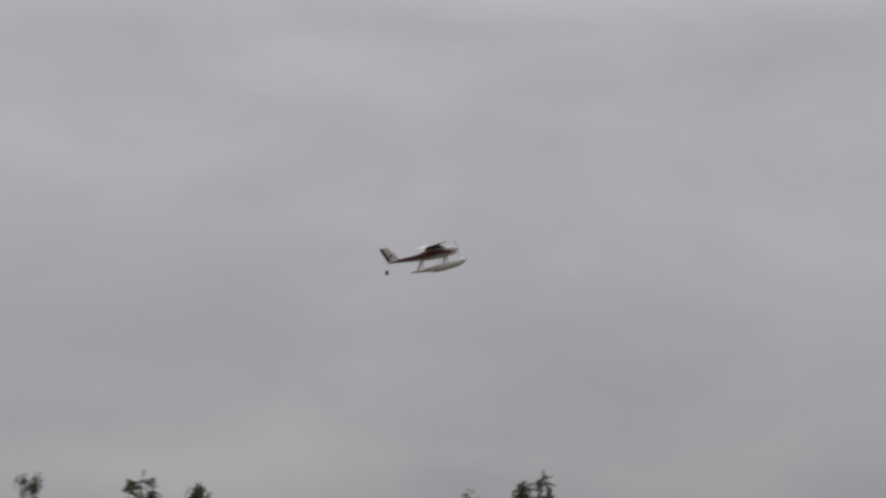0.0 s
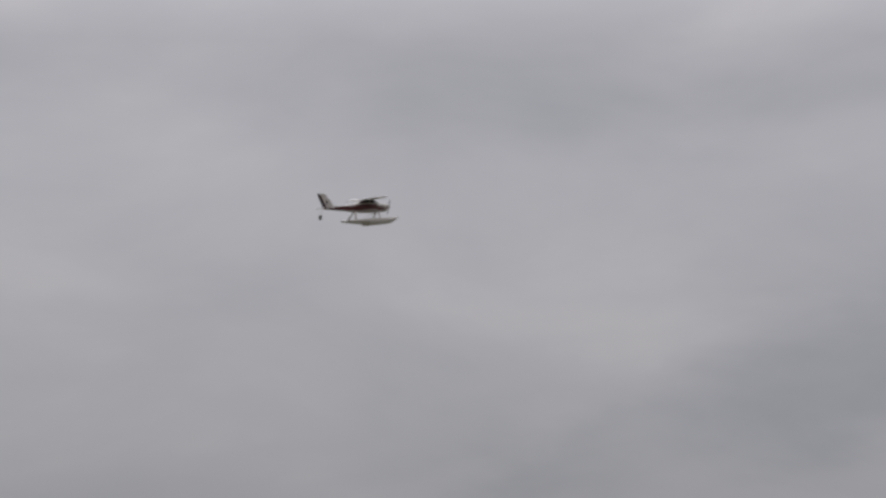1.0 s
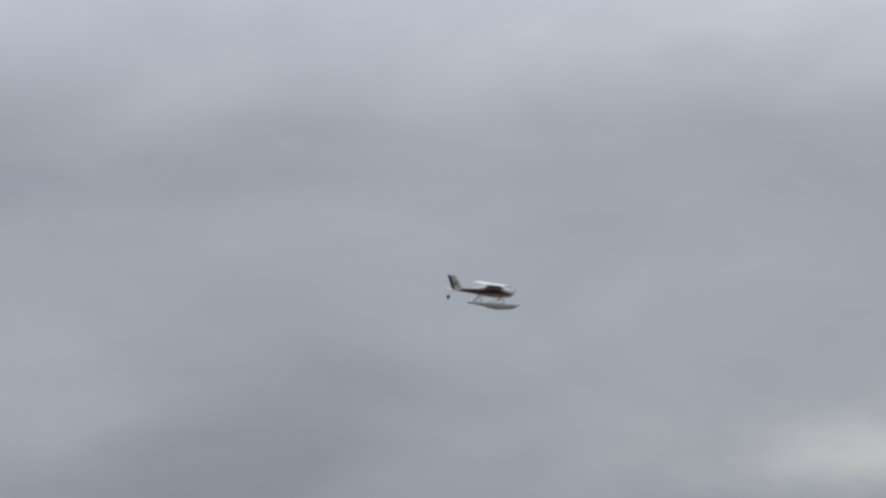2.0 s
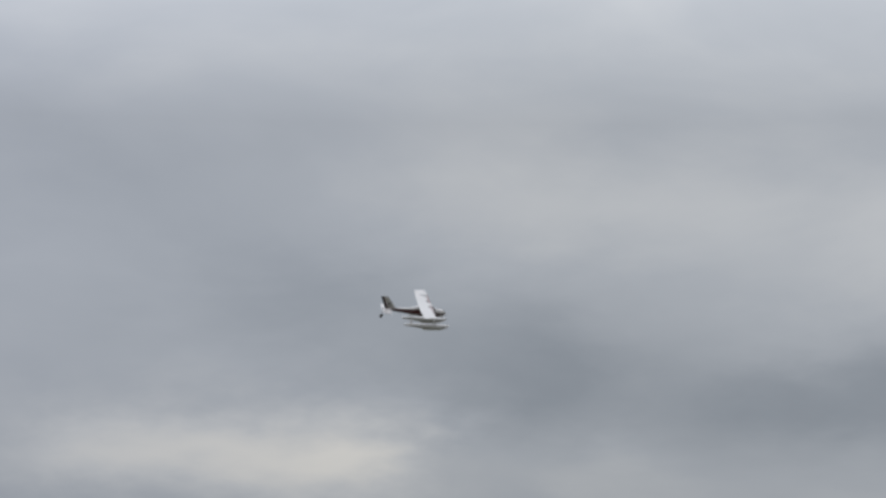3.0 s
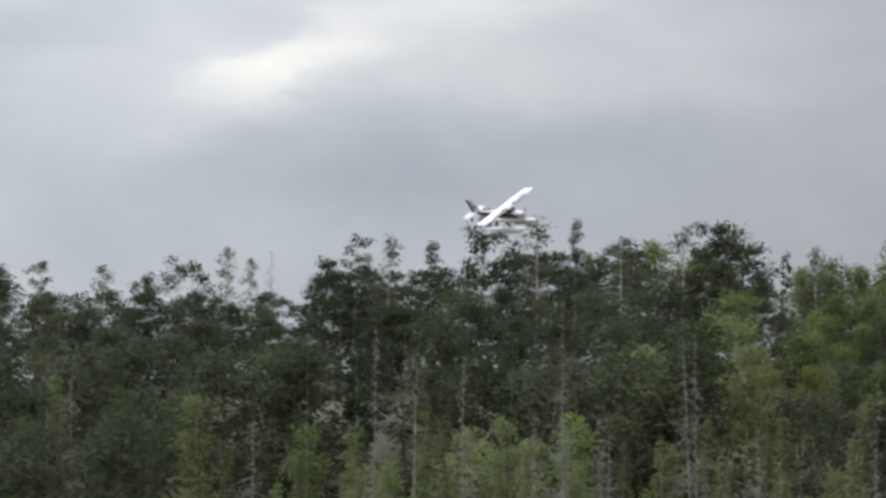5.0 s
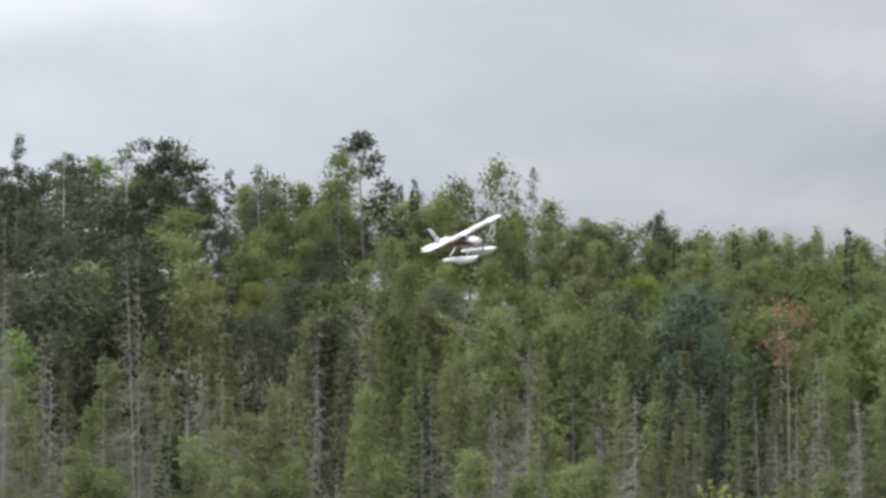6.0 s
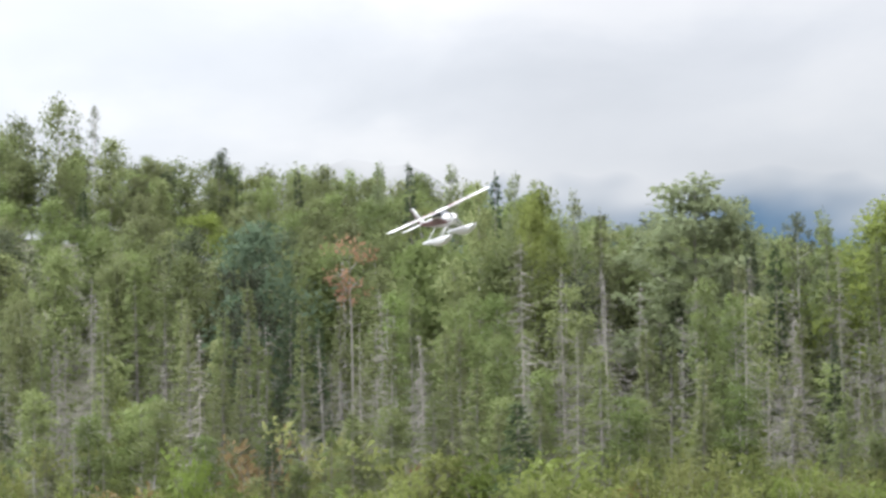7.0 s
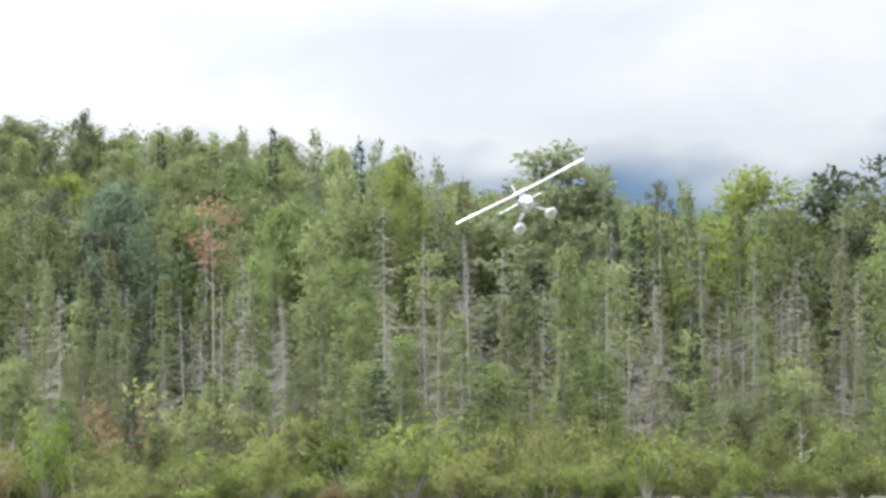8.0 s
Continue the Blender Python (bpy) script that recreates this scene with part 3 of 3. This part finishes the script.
plant_to("spruce", 4.21, 2.59, 165, 0.7)
plant_to("rust", -3.88, 4.48, 190, 1.0)
plant_to("teal", -5.50, 4.60, 199, 1.05)
# dark-leaved oak added to stand for the shaded gap under the linden
plant_to("dark", -5.75, 3.90, 195, 0.8)
plant_to("lime", -0.70, 5.05, 206, 0.6)
plant_to("dead", 2.70, 3.51, 158, 1.1)
plant_to("dead", 0.46, 3.82, 160, 1)
plant_to("dead", -1.02, 4.50, 165, 1)
plant_to("dead", -3.75, 3.09, 158, 0.6)
plant_to("dead", -4.71, 1.77, 155, 0.7)
plant_to("dead", 5.02, 2.63, 158, 1)
plant_to("dead", -20.26, 5.52, 160, 0.5)
plant_to("dead", -17.06, 5.92, 165, 0.6)
plant_to("dead", -18.78, 4.96, 158, 0.7)
plant_to("dead", -14.78, 5.27, 160, 0.7)
plant_to("dead", -14.82, 5.25, 160, 1)
plant_to("dead", -17.09, 4.66, 160, 1)
plant_to("dead", -11.99, 4.60, 165, 0.6)


def crest(azimuth):
    """Elevation of the wood's outline, in degrees, by azimuth."""
    return float(np.interp(azimuth, [-90.0, -40.0, -33.0, -29.8, -29.0, -27.7, -26.4, -25.3, -23.9, -22.7, -21.6, -21.1, -19.7, -18.1, -16.0, -15.7, -13.6, -12.2, -10.4, -9.4, -8.5, -7.6, -6.6, -5.2, -4.0, -3.8, -2.3, -1.2, -0.2, 4.0, 12.0], [5.6, 5.6, 5.85, 5.46, 5.67, 5.94, 6.06, 5.8, 6.06, 5.87, 5.95, 6.47, 6.29, 6.78, 6.69, 6.86, 6.69, 6.37, 6.43, 6.3, 5.98, 5.82, 5.8, 5.6, 5.54, 5.5, 5.41, 5.15, 4.79, 4.2, 4.0]))


place_rng = random.Random(11)


def choose(weights):
    t = place_rng.random() * sum(w for _, w in weights)
    for key, w in weights:
        t -= w
        if t <= 0:
            return key
    return weights[-1][0]


# Wood on the hill, back rows higher
a = -36.0
while a < 10.0:
    near = a > -13.5
    low = 4.0 if near else 4.75
    if a > 3.5:
        rows = (240, 224, 212, 202)
    elif near:
        rows = (268, 262, 254, 245, 236, 226, 216, 205)
    else:
        rows = (264, 257, 247, 236, 222, 208)
    for row, d in enumerate(rows):
        az = a + place_rng.uniform(-0.35, 0.35)
        c = crest(az)
        top = c + (low - c) * (row / (len(rows) - 0.5)) ** 1.7 + place_rng.uniform(-0.10, 0.10)
        if a > 3.5:
            key, top = choose([("canopy", 4), ("aspen", 2), ("spruce", 1), ("maple", 2)]), 4.2 - 0.1 * row + place_rng.uniform(-0.35, 0.15)
        elif place_rng.random() < smooth(-18, -10, az):
            key = choose([("canopy", 7), ("aspen", 0.8), ("spruce", 1.6 if row == 0 else 0.5), ("lime", 0.3), ("olive", 0.9)])
        else:
            key = choose([("dark", 5), ("olive", 1.5 + row), ("sparse", 0.5), ("spruce", 0.4)])
        plant_to(key, az, top, d + place_rng.uniform(-4, 4), place_rng.uniform(0.85, 1.3) if near else place_rng.uniform(1.1, 1.5))
    a += 0.64 if near else 0.78
# undergrowth of the darker slope
a = -34.0
while a < -12.0:
    for d in (198, 212, 226, 240):
        plant("hazel", a + place_rng.uniform(-0.4, 0.4), d + place_rng.uniform(-5, 5), place_rng.uniform(2.6, 4.2), place_rng.uniform(1.2, 1.7))
    a += 1.0
a = -88.0
while a < -36.0:
    for d in (255, 225):
        az = a + place_rng.uniform(-0.6, 0.6)
        plant_to(choose([("dark", 3), ("olive", 3), ("darkpine", 1)]), az, 4.7 - (255 - d) * 0.02 + place_rng.uniform(-0.3, 0.25), d + place_rng.uniform(-8, 8))
    a += 2.2
# Belt of thin trees at the marsh edge
a = -36.0
while a < 10.5:
    right = smooth(-30, -18, a)
    for row, d in enumerate((192, 184, 177, 170, 163) if a > -22 else (192, 180)):
        az = a + place_rng.uniform(-0.3, 0.3)
        top = 4.0 - 0.25 * row + place_rng.uniform(*((-0.6, 0.4) if place_rng.random() < 0.6 else (-1.7, -0.5))) + 0.55 * (1 - right) + (0.25 if a > 2 else 0)
        if place_rng.random() < right:
            key = choose([("larch", 5.6), ("dead", 3.9 + 2.2 * smooth(-1, 3, a)), ("aspen", 1.8), ("spruce", 0.25), ("maple", 0.25)])
        else:
            key = choose([("olive", 5), ("aspen", 0.8), ("dark", 1.6), ("dead", 0.5), ("larch", 0.8)])
        plant_to(key, az, top, d + place_rng.uniform(-3.5, 3.5), place_rng.uniform(0.85, 1.25))
    for q in range(3 if a > -19 else 0):
        if place_rng.random() < 0.6:
            plant(choose([("aspen", 2.6), ("larch", 3), ("spruce", 0.35), ("dead", 1.2)]), a + place_rng.uniform(-0.3, 0.3), 155 + place_rng.uniform(-4, 4), place_rng.uniform(2.5, 8.0), 1.35)
    a += 0.6
a = -17.0
while a < 10.5:
    for d in (168, 160, 153, 147, 141, 136, 131):
        if place_rng.random() < (0.88 if a > -9 else 0.45):
            plant("shrub" if place_rng.random() < 0.9 else "russet", a + place_rng.uniform(-0.3, 0.3), d + place_rng.uniform(-4, 4), (place_rng.uniform(0.8, 3.2) if place_rng.random() < 0.85 else place_rng.uniform(3.2, 5.0)) * (1.2 if d > 155 else 0.8), place_rng.uniform(0.7, 1.4))
    a += 0.5
# Crowns that close the crest
plant_to("canopy", -7.25, 5.80, 256, 1.1)
plant_to("canopy", -6.85, 5.76, 262, 1.1)
plant_to("canopy", -7.05, 5.45, 248, 1.2)
plant_to("canopy", -6.60, 5.50, 250, 1.1)
plant_to("canopy", -7.55, 5.50, 246, 1.1)
plant_to("canopy", -9.85, 6.15, 252, 1.1)


def make_marsh_grass():
    """Tall sedge along the marsh edge, one mass of blades."""
    rng = random.Random(77)
    b = Bag()
    for k in range(18000):
        w, d = radians(rng.uniform(-14, 11)), rng.uniform(150, 174)
        p = Vector((d * math.sin(w), d * math.cos(w), 0))
        p.z = ground_z(p.x, p.y) - 0.05
        q = Vector((rng.uniform(-0.3, 0.3), rng.uniform(-0.3, 0.3), 1)).normalized()
        b.leaf(p, q, q.cross(unit(rng)).normalized(), rng.uniform(0.4, 1.1), rng.uniform(0.02, 0.06))
    me = b.mesh("marsh_sedge")
    me.materials.append(SEDGE)
    tagged(new("marsh_sedge", me), "tall yellow-green sedge at the marsh edge", "grass", kind="stuff")


make_marsh_grass()

# ---------------------------------------------------------------- the model seaplane
PLANE = [
    (0, -44.65, 12.22, 9.83, 5.5, 14.7, 7.2),
    (0.5, -43.47, 17.53, 10.49, 5.8, 10.6, 5.8),
    (1, -42.13, 22.75, 10.98, 10.0, 6.4, 8.2),
    (1.5, -40.82, 28.14, 11.37, 15.1, 1.4, 8.6),
    (3, -33.78, 43.04, 11.95, 42.7, -0.8, 30.3),
    (3.5, -29.99, 46.47, 11.45, 58.7, -0.8, 37.7),
    (4, -25.58, 48.98, 10.69, 74.8, -3.5, 44.5),
    (4.5, -20.94, 50.26, 9.59, 92.3, -5.8, 37.4),
    (6, -7.48, 45.55, 6.05, 131.4, -1.4, 24.2),
    (6.5, -4.15, 42.76, 5.33, 143.5, 0.8, 20.7),
    (7, -1.59, 39.63, 4.90, 153.3, 1.6, 23.6),
    (7.5, 0.08, 36.08, 4.58, 163.9, -0.4, 27.4),
    (8, 0.82, 33.24, 4.16, 177.9, -3.1, 26.6),
]


def plane_pose(x, y, z, heading, pitch, bank):
    return pose(x, y, z, 0, 0, -heading) @ pose(0, 0, 0, pitch, 0, 0) @ pose(0, 0, 0, 0, bank, 0)


# Fuselage stations: y, half width, bottom, top
STATIONS = [(0.300, 0.030, -0.050, 0.022), (0.285, 0.050, -0.066, 0.036), (0.24, 0.060, -0.076, 0.045), (0.17, 0.066, -0.082, 0.052), (0.135, 0.068, -0.084, 0.070),
            (0.075, 0.070, -0.086, 0.112), (0.0, 0.070, -0.086, 0.118), (-0.09, 0.066, -0.082, 0.108), (-0.16, 0.058, -0.074, 0.078), (-0.24, 0.048, -0.060, 0.054), (-0.40, 0.034, -0.038, 0.040), (-0.55, 0.022, -0.018, 0.034), (-0.672, 0.011, -0.004, 0.026)]


def hull_at(y, w, grow=0.0):
    """A point of the fuselage skin at station y, angle w round it (0: right, 90: top)."""
    ys = [-s[0] for s in STATIONS]
    hw, zb, zt = (float(np.interp(-y, ys, [s[k] for s in STATIONS])) for k in (1, 2, 3))
    c, s = math.cos(w), math.sin(w)
    zc, hh = (zb + zt) / 2, (zt - zb) / 2
    return ((hw + grow) * math.copysign(abs(c) ** 0.62, c), y, zc + (hh + grow) * math.copysign(abs(s) ** 0.7, s))


def skin(ys, angles, grow, closed=False):
    bm = bmesh.new()
    grid = [[bm.verts.new(hull_at(y, radians(w), grow)) for w in angles] for y in ys]
    for i in range(len(ys) - 1):
        for k in range(len(angles) if closed else len(angles) - 1):
            l = (k + 1) % len(angles)
            bm.faces.new((grid[i][k], grid[i][l], grid[i + 1][l], grid[i + 1][k]))
    if closed:
        bm.faces.new(grid[0])
        bm.faces.new(grid[-1])
    return bm


def band(y0, y1, low, high, side, grow=0.0012, n=14):
    """A strip of skin between two heights, given as parts of the side's angle at each end."""
    bm = bmesh.new()
    rows = []
    for i in range(n + 1):
        t = i / n
        y = y0 + (y1 - y0) * t
        a0, a1 = low[0] + (low[1] - low[0]) * t, high[0] + (high[1] - high[0]) * t
        row = []
        for q in range(5):
            p = hull_at(y, radians(a0 + (a1 - a0) * q / 4), grow)
            row.append(bm.verts.new((side * p[0], p[1], p[2])))
        rows.append(row)
    for i in range(n):
        for q in range(4):
            bm.faces.new((rows[i][q], rows[i][q + 1], rows[i + 1][q + 1], rows[i + 1][q]))
    return bm


FOIL = [(0.0, 0.0), (0.012, 0.032), (0.06, 0.066), (0.18, 0.098), (0.35, 0.106), (0.6, 0.078), (0.85, 0.034), (1.0, 0.006), (1.0, -0.004), (0.8, -0.016), (0.5, -0.028), (0.25, -0.034), (0.08, -0.030), (0.012, -0.016)]


def foil_loft(sections, thick=1.0, upright=False):
    """A wing surface: sections of span place, leading edge y, chord, height."""
    bm = bmesh.new()
    rings = []
    for s, y, c, z, k in sections:
        ring = []
        for u, t in FOIL:
            q = t * c * thick * k
            ring.append(bm.verts.new((q, y - u * c, s) if upright else (s, y - u * c, z + q)))
        rings.append(ring)
    for a, b in zip(rings, rings[1:]):
        for i in range(len(FOIL)):
            j = (i + 1) % len(FOIL)
            bm.faces.new((a[i], a[j], b[j], b[i]))
    bm.faces.new(rings[0])
    bm.faces.new(rings[-1])
    return bm


def rod(a, b, r, flat=1.0, sides=8):
    bm = bmesh.new()
    a, b = Vector(a), Vector(b)
    d = (b - a).normalized()
    f = Vector((0, 1, 0)) - d * d.y
    f.normalize()
    e = d.cross(f)
    rings = [[bm.verts.new(p + f * math.cos(2 * math.pi * k / sides) * r * flat + e * math.sin(2 * math.pi * k / sides) * r) for k in range(sides)] for p in (a, b)]
    for k in range(sides):
        l = (k + 1) % sides
        bm.faces.new((rings[0][k], rings[0][l], rings[1][l], rings[1][k]))
    bm.faces.new(rings[0])
    bm.faces.new(rings[1])
    return bm


def slab(points, thick, axis):
    """A flat piece: an outline given thickness across the axis."""
    bm = bmesh.new()
    off = Vector([thick / 2 if i == axis else 0 for i in range(3)])
    a = [bm.verts.new(Vector(p) + off) for p in points]
    b = [bm.verts.new(Vector(p) - off) for p in points]
    bm.faces.new(a)
    bm.faces.new(b[::-1])
    for i in range(len(points)):
        j = (i + 1) % len(points)
        bm.faces.new((a[i], a[j], b[j], b[i]))
    return bm


# Float stations: y, half width, keel, chine, deck
FLOAT = [(0.378, 0.012, -0.176, -0.172, -0.166), (0.372, 0.026, -0.188, -0.178, -0.163), (0.345, 0.040, -0.210, -0.190, -0.162), (0.29, 0.050, -0.238, -0.210, -0.162), (0.20, 0.055, -0.256, -0.224, -0.162), (0.05, 0.056, -0.266, -0.230, -0.163),
         (-0.045, 0.055, -0.264, -0.230, -0.164), (-0.049, 0.052, -0.244, -0.216, -0.164), (-0.20, 0.044, -0.224, -0.206, -0.166), (-0.32, 0.034, -0.206, -0.196, -0.170), (-0.365, 0.026, -0.198, -0.190, -0.172)]


def float_hull():
    bm = bmesh.new()
    rings = []
    for y, w, k, c, d in FLOAT:
        rings.append([bm.verts.new(p) for p in ((0, y, k), (w * 0.55, y, (k + c) / 2 - 0.002), (w, y, c), (w, y, (c + d) / 2), (w * 0.75, y, d - 0.004), (w * 0.3, y, d), (-w * 0.3, y, d), (-w * 0.75, y, d - 0.004), (-w, y, (c + d) / 2), (-w, y, c), (-w * 0.55, y, (k + c) / 2 - 0.002))])
    for a, b in zip(rings, rings[1:]):
        for i in range(len(a)):
            j = (i + 1) % len(a)
            bm.faces.new((a[i], a[j], b[j], b[i]))
    bm.faces.new(rings[0])
    bm.faces.new(rings[-1])
    return bm


def make_seaplane():
    top = tagged(new("model_seaplane"), "white high-wing model seaplane with maroon stripes, on two floats, flying", "model aircraft")
    ys = [0.300, 0.295, 0.285, 0.265, 0.24, 0.205, 0.17, 0.15, 0.135, 0.105, 0.075, 0.04, 0.0, -0.045, -0.09, -0.125, -0.16, -0.2, -0.24, -0.32, -0.40, -0.475, -0.55, -0.61, -0.672]
    body = part("fuselage", skin(ys, [i * 15 for i in range(24)], 0.0, True), WHITE, top)
    for side in (1, -1):
        part("side_stripe", band(0.285, -0.665, (-15, -36), (-2, 40), side), RED, body, "maroon side stripe")
        part("stripe_edge", band(0.285, -0.66, (3, 54), (7, 66), side, n=12), BLACK, body, "thin black line over the stripe")
        part("lower_line", band(0.24, -0.60, (-34, -60), (-27, -46), side, n=12), RED, body, "thin maroon line under the stripe")
        part("side_window", band(0.115, 0.012, (20, 19), (50, 58), side, 0.0016, 6), GLAZING, body, "dark cabin window")
        part("rear_window", band(0.002, -0.150, (19, 26), (58, 50), side, 0.0016, 6), GLAZING, body, "dark rear cabin window")
    part("windscreen", skin([0.152, 0.135, 0.115, 0.095, 0.08], [38, 55, 70, 80, 90, 100, 110, 125, 142], 0.0016), GLAZING, body, "dark raked windscreen")
    part("air_intake", slab([(x, 0.302, z) for x, z in ((-0.022, -0.018), (0.022, -0.018), (0.018, -0.038), (-0.018, -0.038))], 0.004, 1), BLACK, body, "black cooling intake", False)
    secs = [(-0.706, 0.055, 0.165, 0.118, 0.5), (-0.695, 0.066, 0.185, 0.118, 1), (-0.40, 0.085, 0.222, 0.113, 1), (-0.06, 0.092, 0.232, 0.108, 1), (0.06, 0.092, 0.232, 0.108, 1), (0.40, 0.085, 0.222, 0.113, 1), (0.695, 0.066, 0.185, 0.118, 1), (0.706, 0.055, 0.165, 0.118, 0.5)]
    wing = part("wing", foil_loft(secs, 0.78), WHITE, top, smooth=False)
    for side in (1, -1):
        def strip(s0, s1, u0, u1, name, mat, label, lift=0.0015):
            bm = bmesh.new()
            grid = []
            for i in range(7):
                s = s0 + (s1 - s0) * i / 6
                le, ch, z = (float(np.interp(s, [0.06, 0.40, 0.695], v)) for v in ([0.092, 0.085, 0.066], [0.232, 0.222, 0.185], [0.108, 0.113, 0.118]))
                row = []
                for q in range(5):
                    u = u0 + (u1 - u0) * q / 4
                    row.append(bm.verts.new((side * s, le - u * ch, z + float(np.interp(u, [p[0] for p in FOIL[:8]], [p[1] for p in FOIL[:8]])) * ch * 0.78 + lift)))
                grid.append(row)
            for i in range(6):
                for q in range(4):
                    bm.faces.new((grid[i][q], grid[i][q + 1], grid[i + 1][q + 1], grid[i + 1][q]))
            part(name, bm, mat, wing, label)
        strip(0.075, 0.46, 0.03, 0.12, "wing_line", RED, "maroon line behind the leading edge")
        strip(0.075, 0.30, 0.14, 0.18, "wing_line", SCARLET, "thin red line behind the leading edge")
        strip(0.075, 0.20, 0.20, 0.30, "root_flash", BLACK, "dark flash at the wing root")
        if side < 0:
            for s0, s1, u0, u1 in ((0.440, 0.462, 0.12, 0.66), (0.405, 0.418, 0.16, 0.52), (0.385, 0.396, 0.14, 0.40), (0.355, 0.372, 0.16, 0.46), (0.335, 0.344, 0.14, 0.34)):
                strip(s0, s1, u0, u1, "marking_bar", GREY, "plain grey bar of the wing marking")
        bm = rod((side * 0.28, -0.125, 0.109), (side * 0.66, -0.118, 0.116), 0.0016, 1, 6)
        part("aileron_gap", bm, GREY, wing, "thin hinge line of the aileron")
    fin = part("fin", foil_loft([(0.015, -0.46, 0.178, 0, 0.8), (0.05, -0.520, 0.130, 0, 1), (0.213, -0.636, 0.092, 0, 1), (0.224, -0.648, 0.080, 0, 0.5)], 0.7, True), WHITE, top, "white swept tail fin", False)
    part("rudder", slab([(0, -0.640, 0.012), (0, -0.730, 0.2245), (0, -0.762, 0.2245), (0, -0.682, 0.012)], 0.008, 0), BLACK, top, "dark rudder", False)
    part("rudder_stripe", slab([(0, -0.634, 0.03), (0, -0.706, 0.20), (0, -0.720, 0.20), (0, -0.648, 0.03)], 0.0105, 0), RED, top, "maroon band before the rudder", False)
    for side in (1, -1):
        bm = bmesh.new()
        bmesh.ops.create_cone(bm, cap_ends=True, segments=14, radius1=0.034, radius2=0.032, depth=0.003, matrix=pose(side * 0.0062, -0.605, 0.105, 0, 90, 0))
        part("fin_emblem", bm, BLACK, fin, "plain dark round mark", False)
    stab = part("tailplane", foil_loft([(-0.243, -0.605, 0.075, 0.012, 0.6), (-0.23, -0.592, 0.10, 0.012, 1), (0, -0.565, 0.135, 0.012, 1), (0.23, -0.592, 0.10, 0.012, 1), (0.243, -0.605, 0.075, 0.012, 0.6)], 0.6), WHITE, top, smooth=False)
    for side in (1, -1):
        part("elevator", slab([(side * 0.018, -0.700, 0.012), (side * 0.225, -0.692, 0.012), (side * 0.240, -0.716, 0.012), (side * 0.03, -0.742, 0.012)], 0.006, 2), WHITE, stab, smooth=False)
    for side in (1, -1):
        hull = part("float", float_hull(), SHELL, top, "white stepped float", False)
        hull.location = (side * 0.171, 0, 0)
        part("bow_bumper", rod((0, 0.372, -0.172), (0, 0.386, -0.171), 0.008), GREY, hull, "small grey bow bumper")
        part("front_strut", rod((side * 0.045, 0.135, -0.072), (side * 0.165, 0.120, -0.164), 0.0048, 3.2), WHITE, top)
        part("rear_strut", rod((side * 0.040, -0.205, -0.058), (side * 0.165, -0.255, -0.170), 0.0048, 3.2), WHITE, top)
        part("brace", rod((side * 0.048, 0.075, -0.078), (side * 0.165, 0.010, -0.164), 0.003), STEEL, top, "thin steel brace")
    part("rudder_wire", rod((0, -0.676, 0.015), (0, -0.728, -0.10), 0.0022, 1, 6), STEEL, top, "thin wire down to the water rudder")
    part("water_rudder", slab([(0, -0.70, -0.088), (0, -0.752, -0.085), (0, -0.758, -0.148), (0, -0.715, -0.150)], 0.005, 0), GREY, top, "small grey water rudder blade", False)
    prop = new("propeller")
    prop.parent = top
    prop.location = (0, 0.315, -0.012)
    bm = bmesh.new()
    bmesh.ops.create_cone(bm, cap_ends=True, segments=14, radius1=0.026, radius2=0.006, depth=0.045, matrix=pose(0, 0.006, 0, -90, 0, 0))
    part("spinner", bm, WHITE, prop)
    for turn in (0, 180):
        bm = slab([(0.006, 0, 0.0), (0.013, 0, 0.06), (0.009, 0, 0.12), (-0.005, 0, 0.125), (-0.010, 0, 0.06), (-0.006, 0, 0.0)], 0.003, 1)
        bmesh.ops.rotate(bm, verts=bm.verts, matrix=Euler((0, radians(turn), 0)).to_matrix())
        part("blade", bm, GREY, prop, "grey propeller blade", False)
    return top, prop


seaplane, propeller = make_seaplane()


def motions():
    walk(seaplane, [(t, plane_pose(*p)) for t, *p in PLANE])
    walk(propeller, [(k / 30, pose(0, 0.315, -0.012, 0, (k * 79) % 360, 0)) for k in range(241)])


motions()
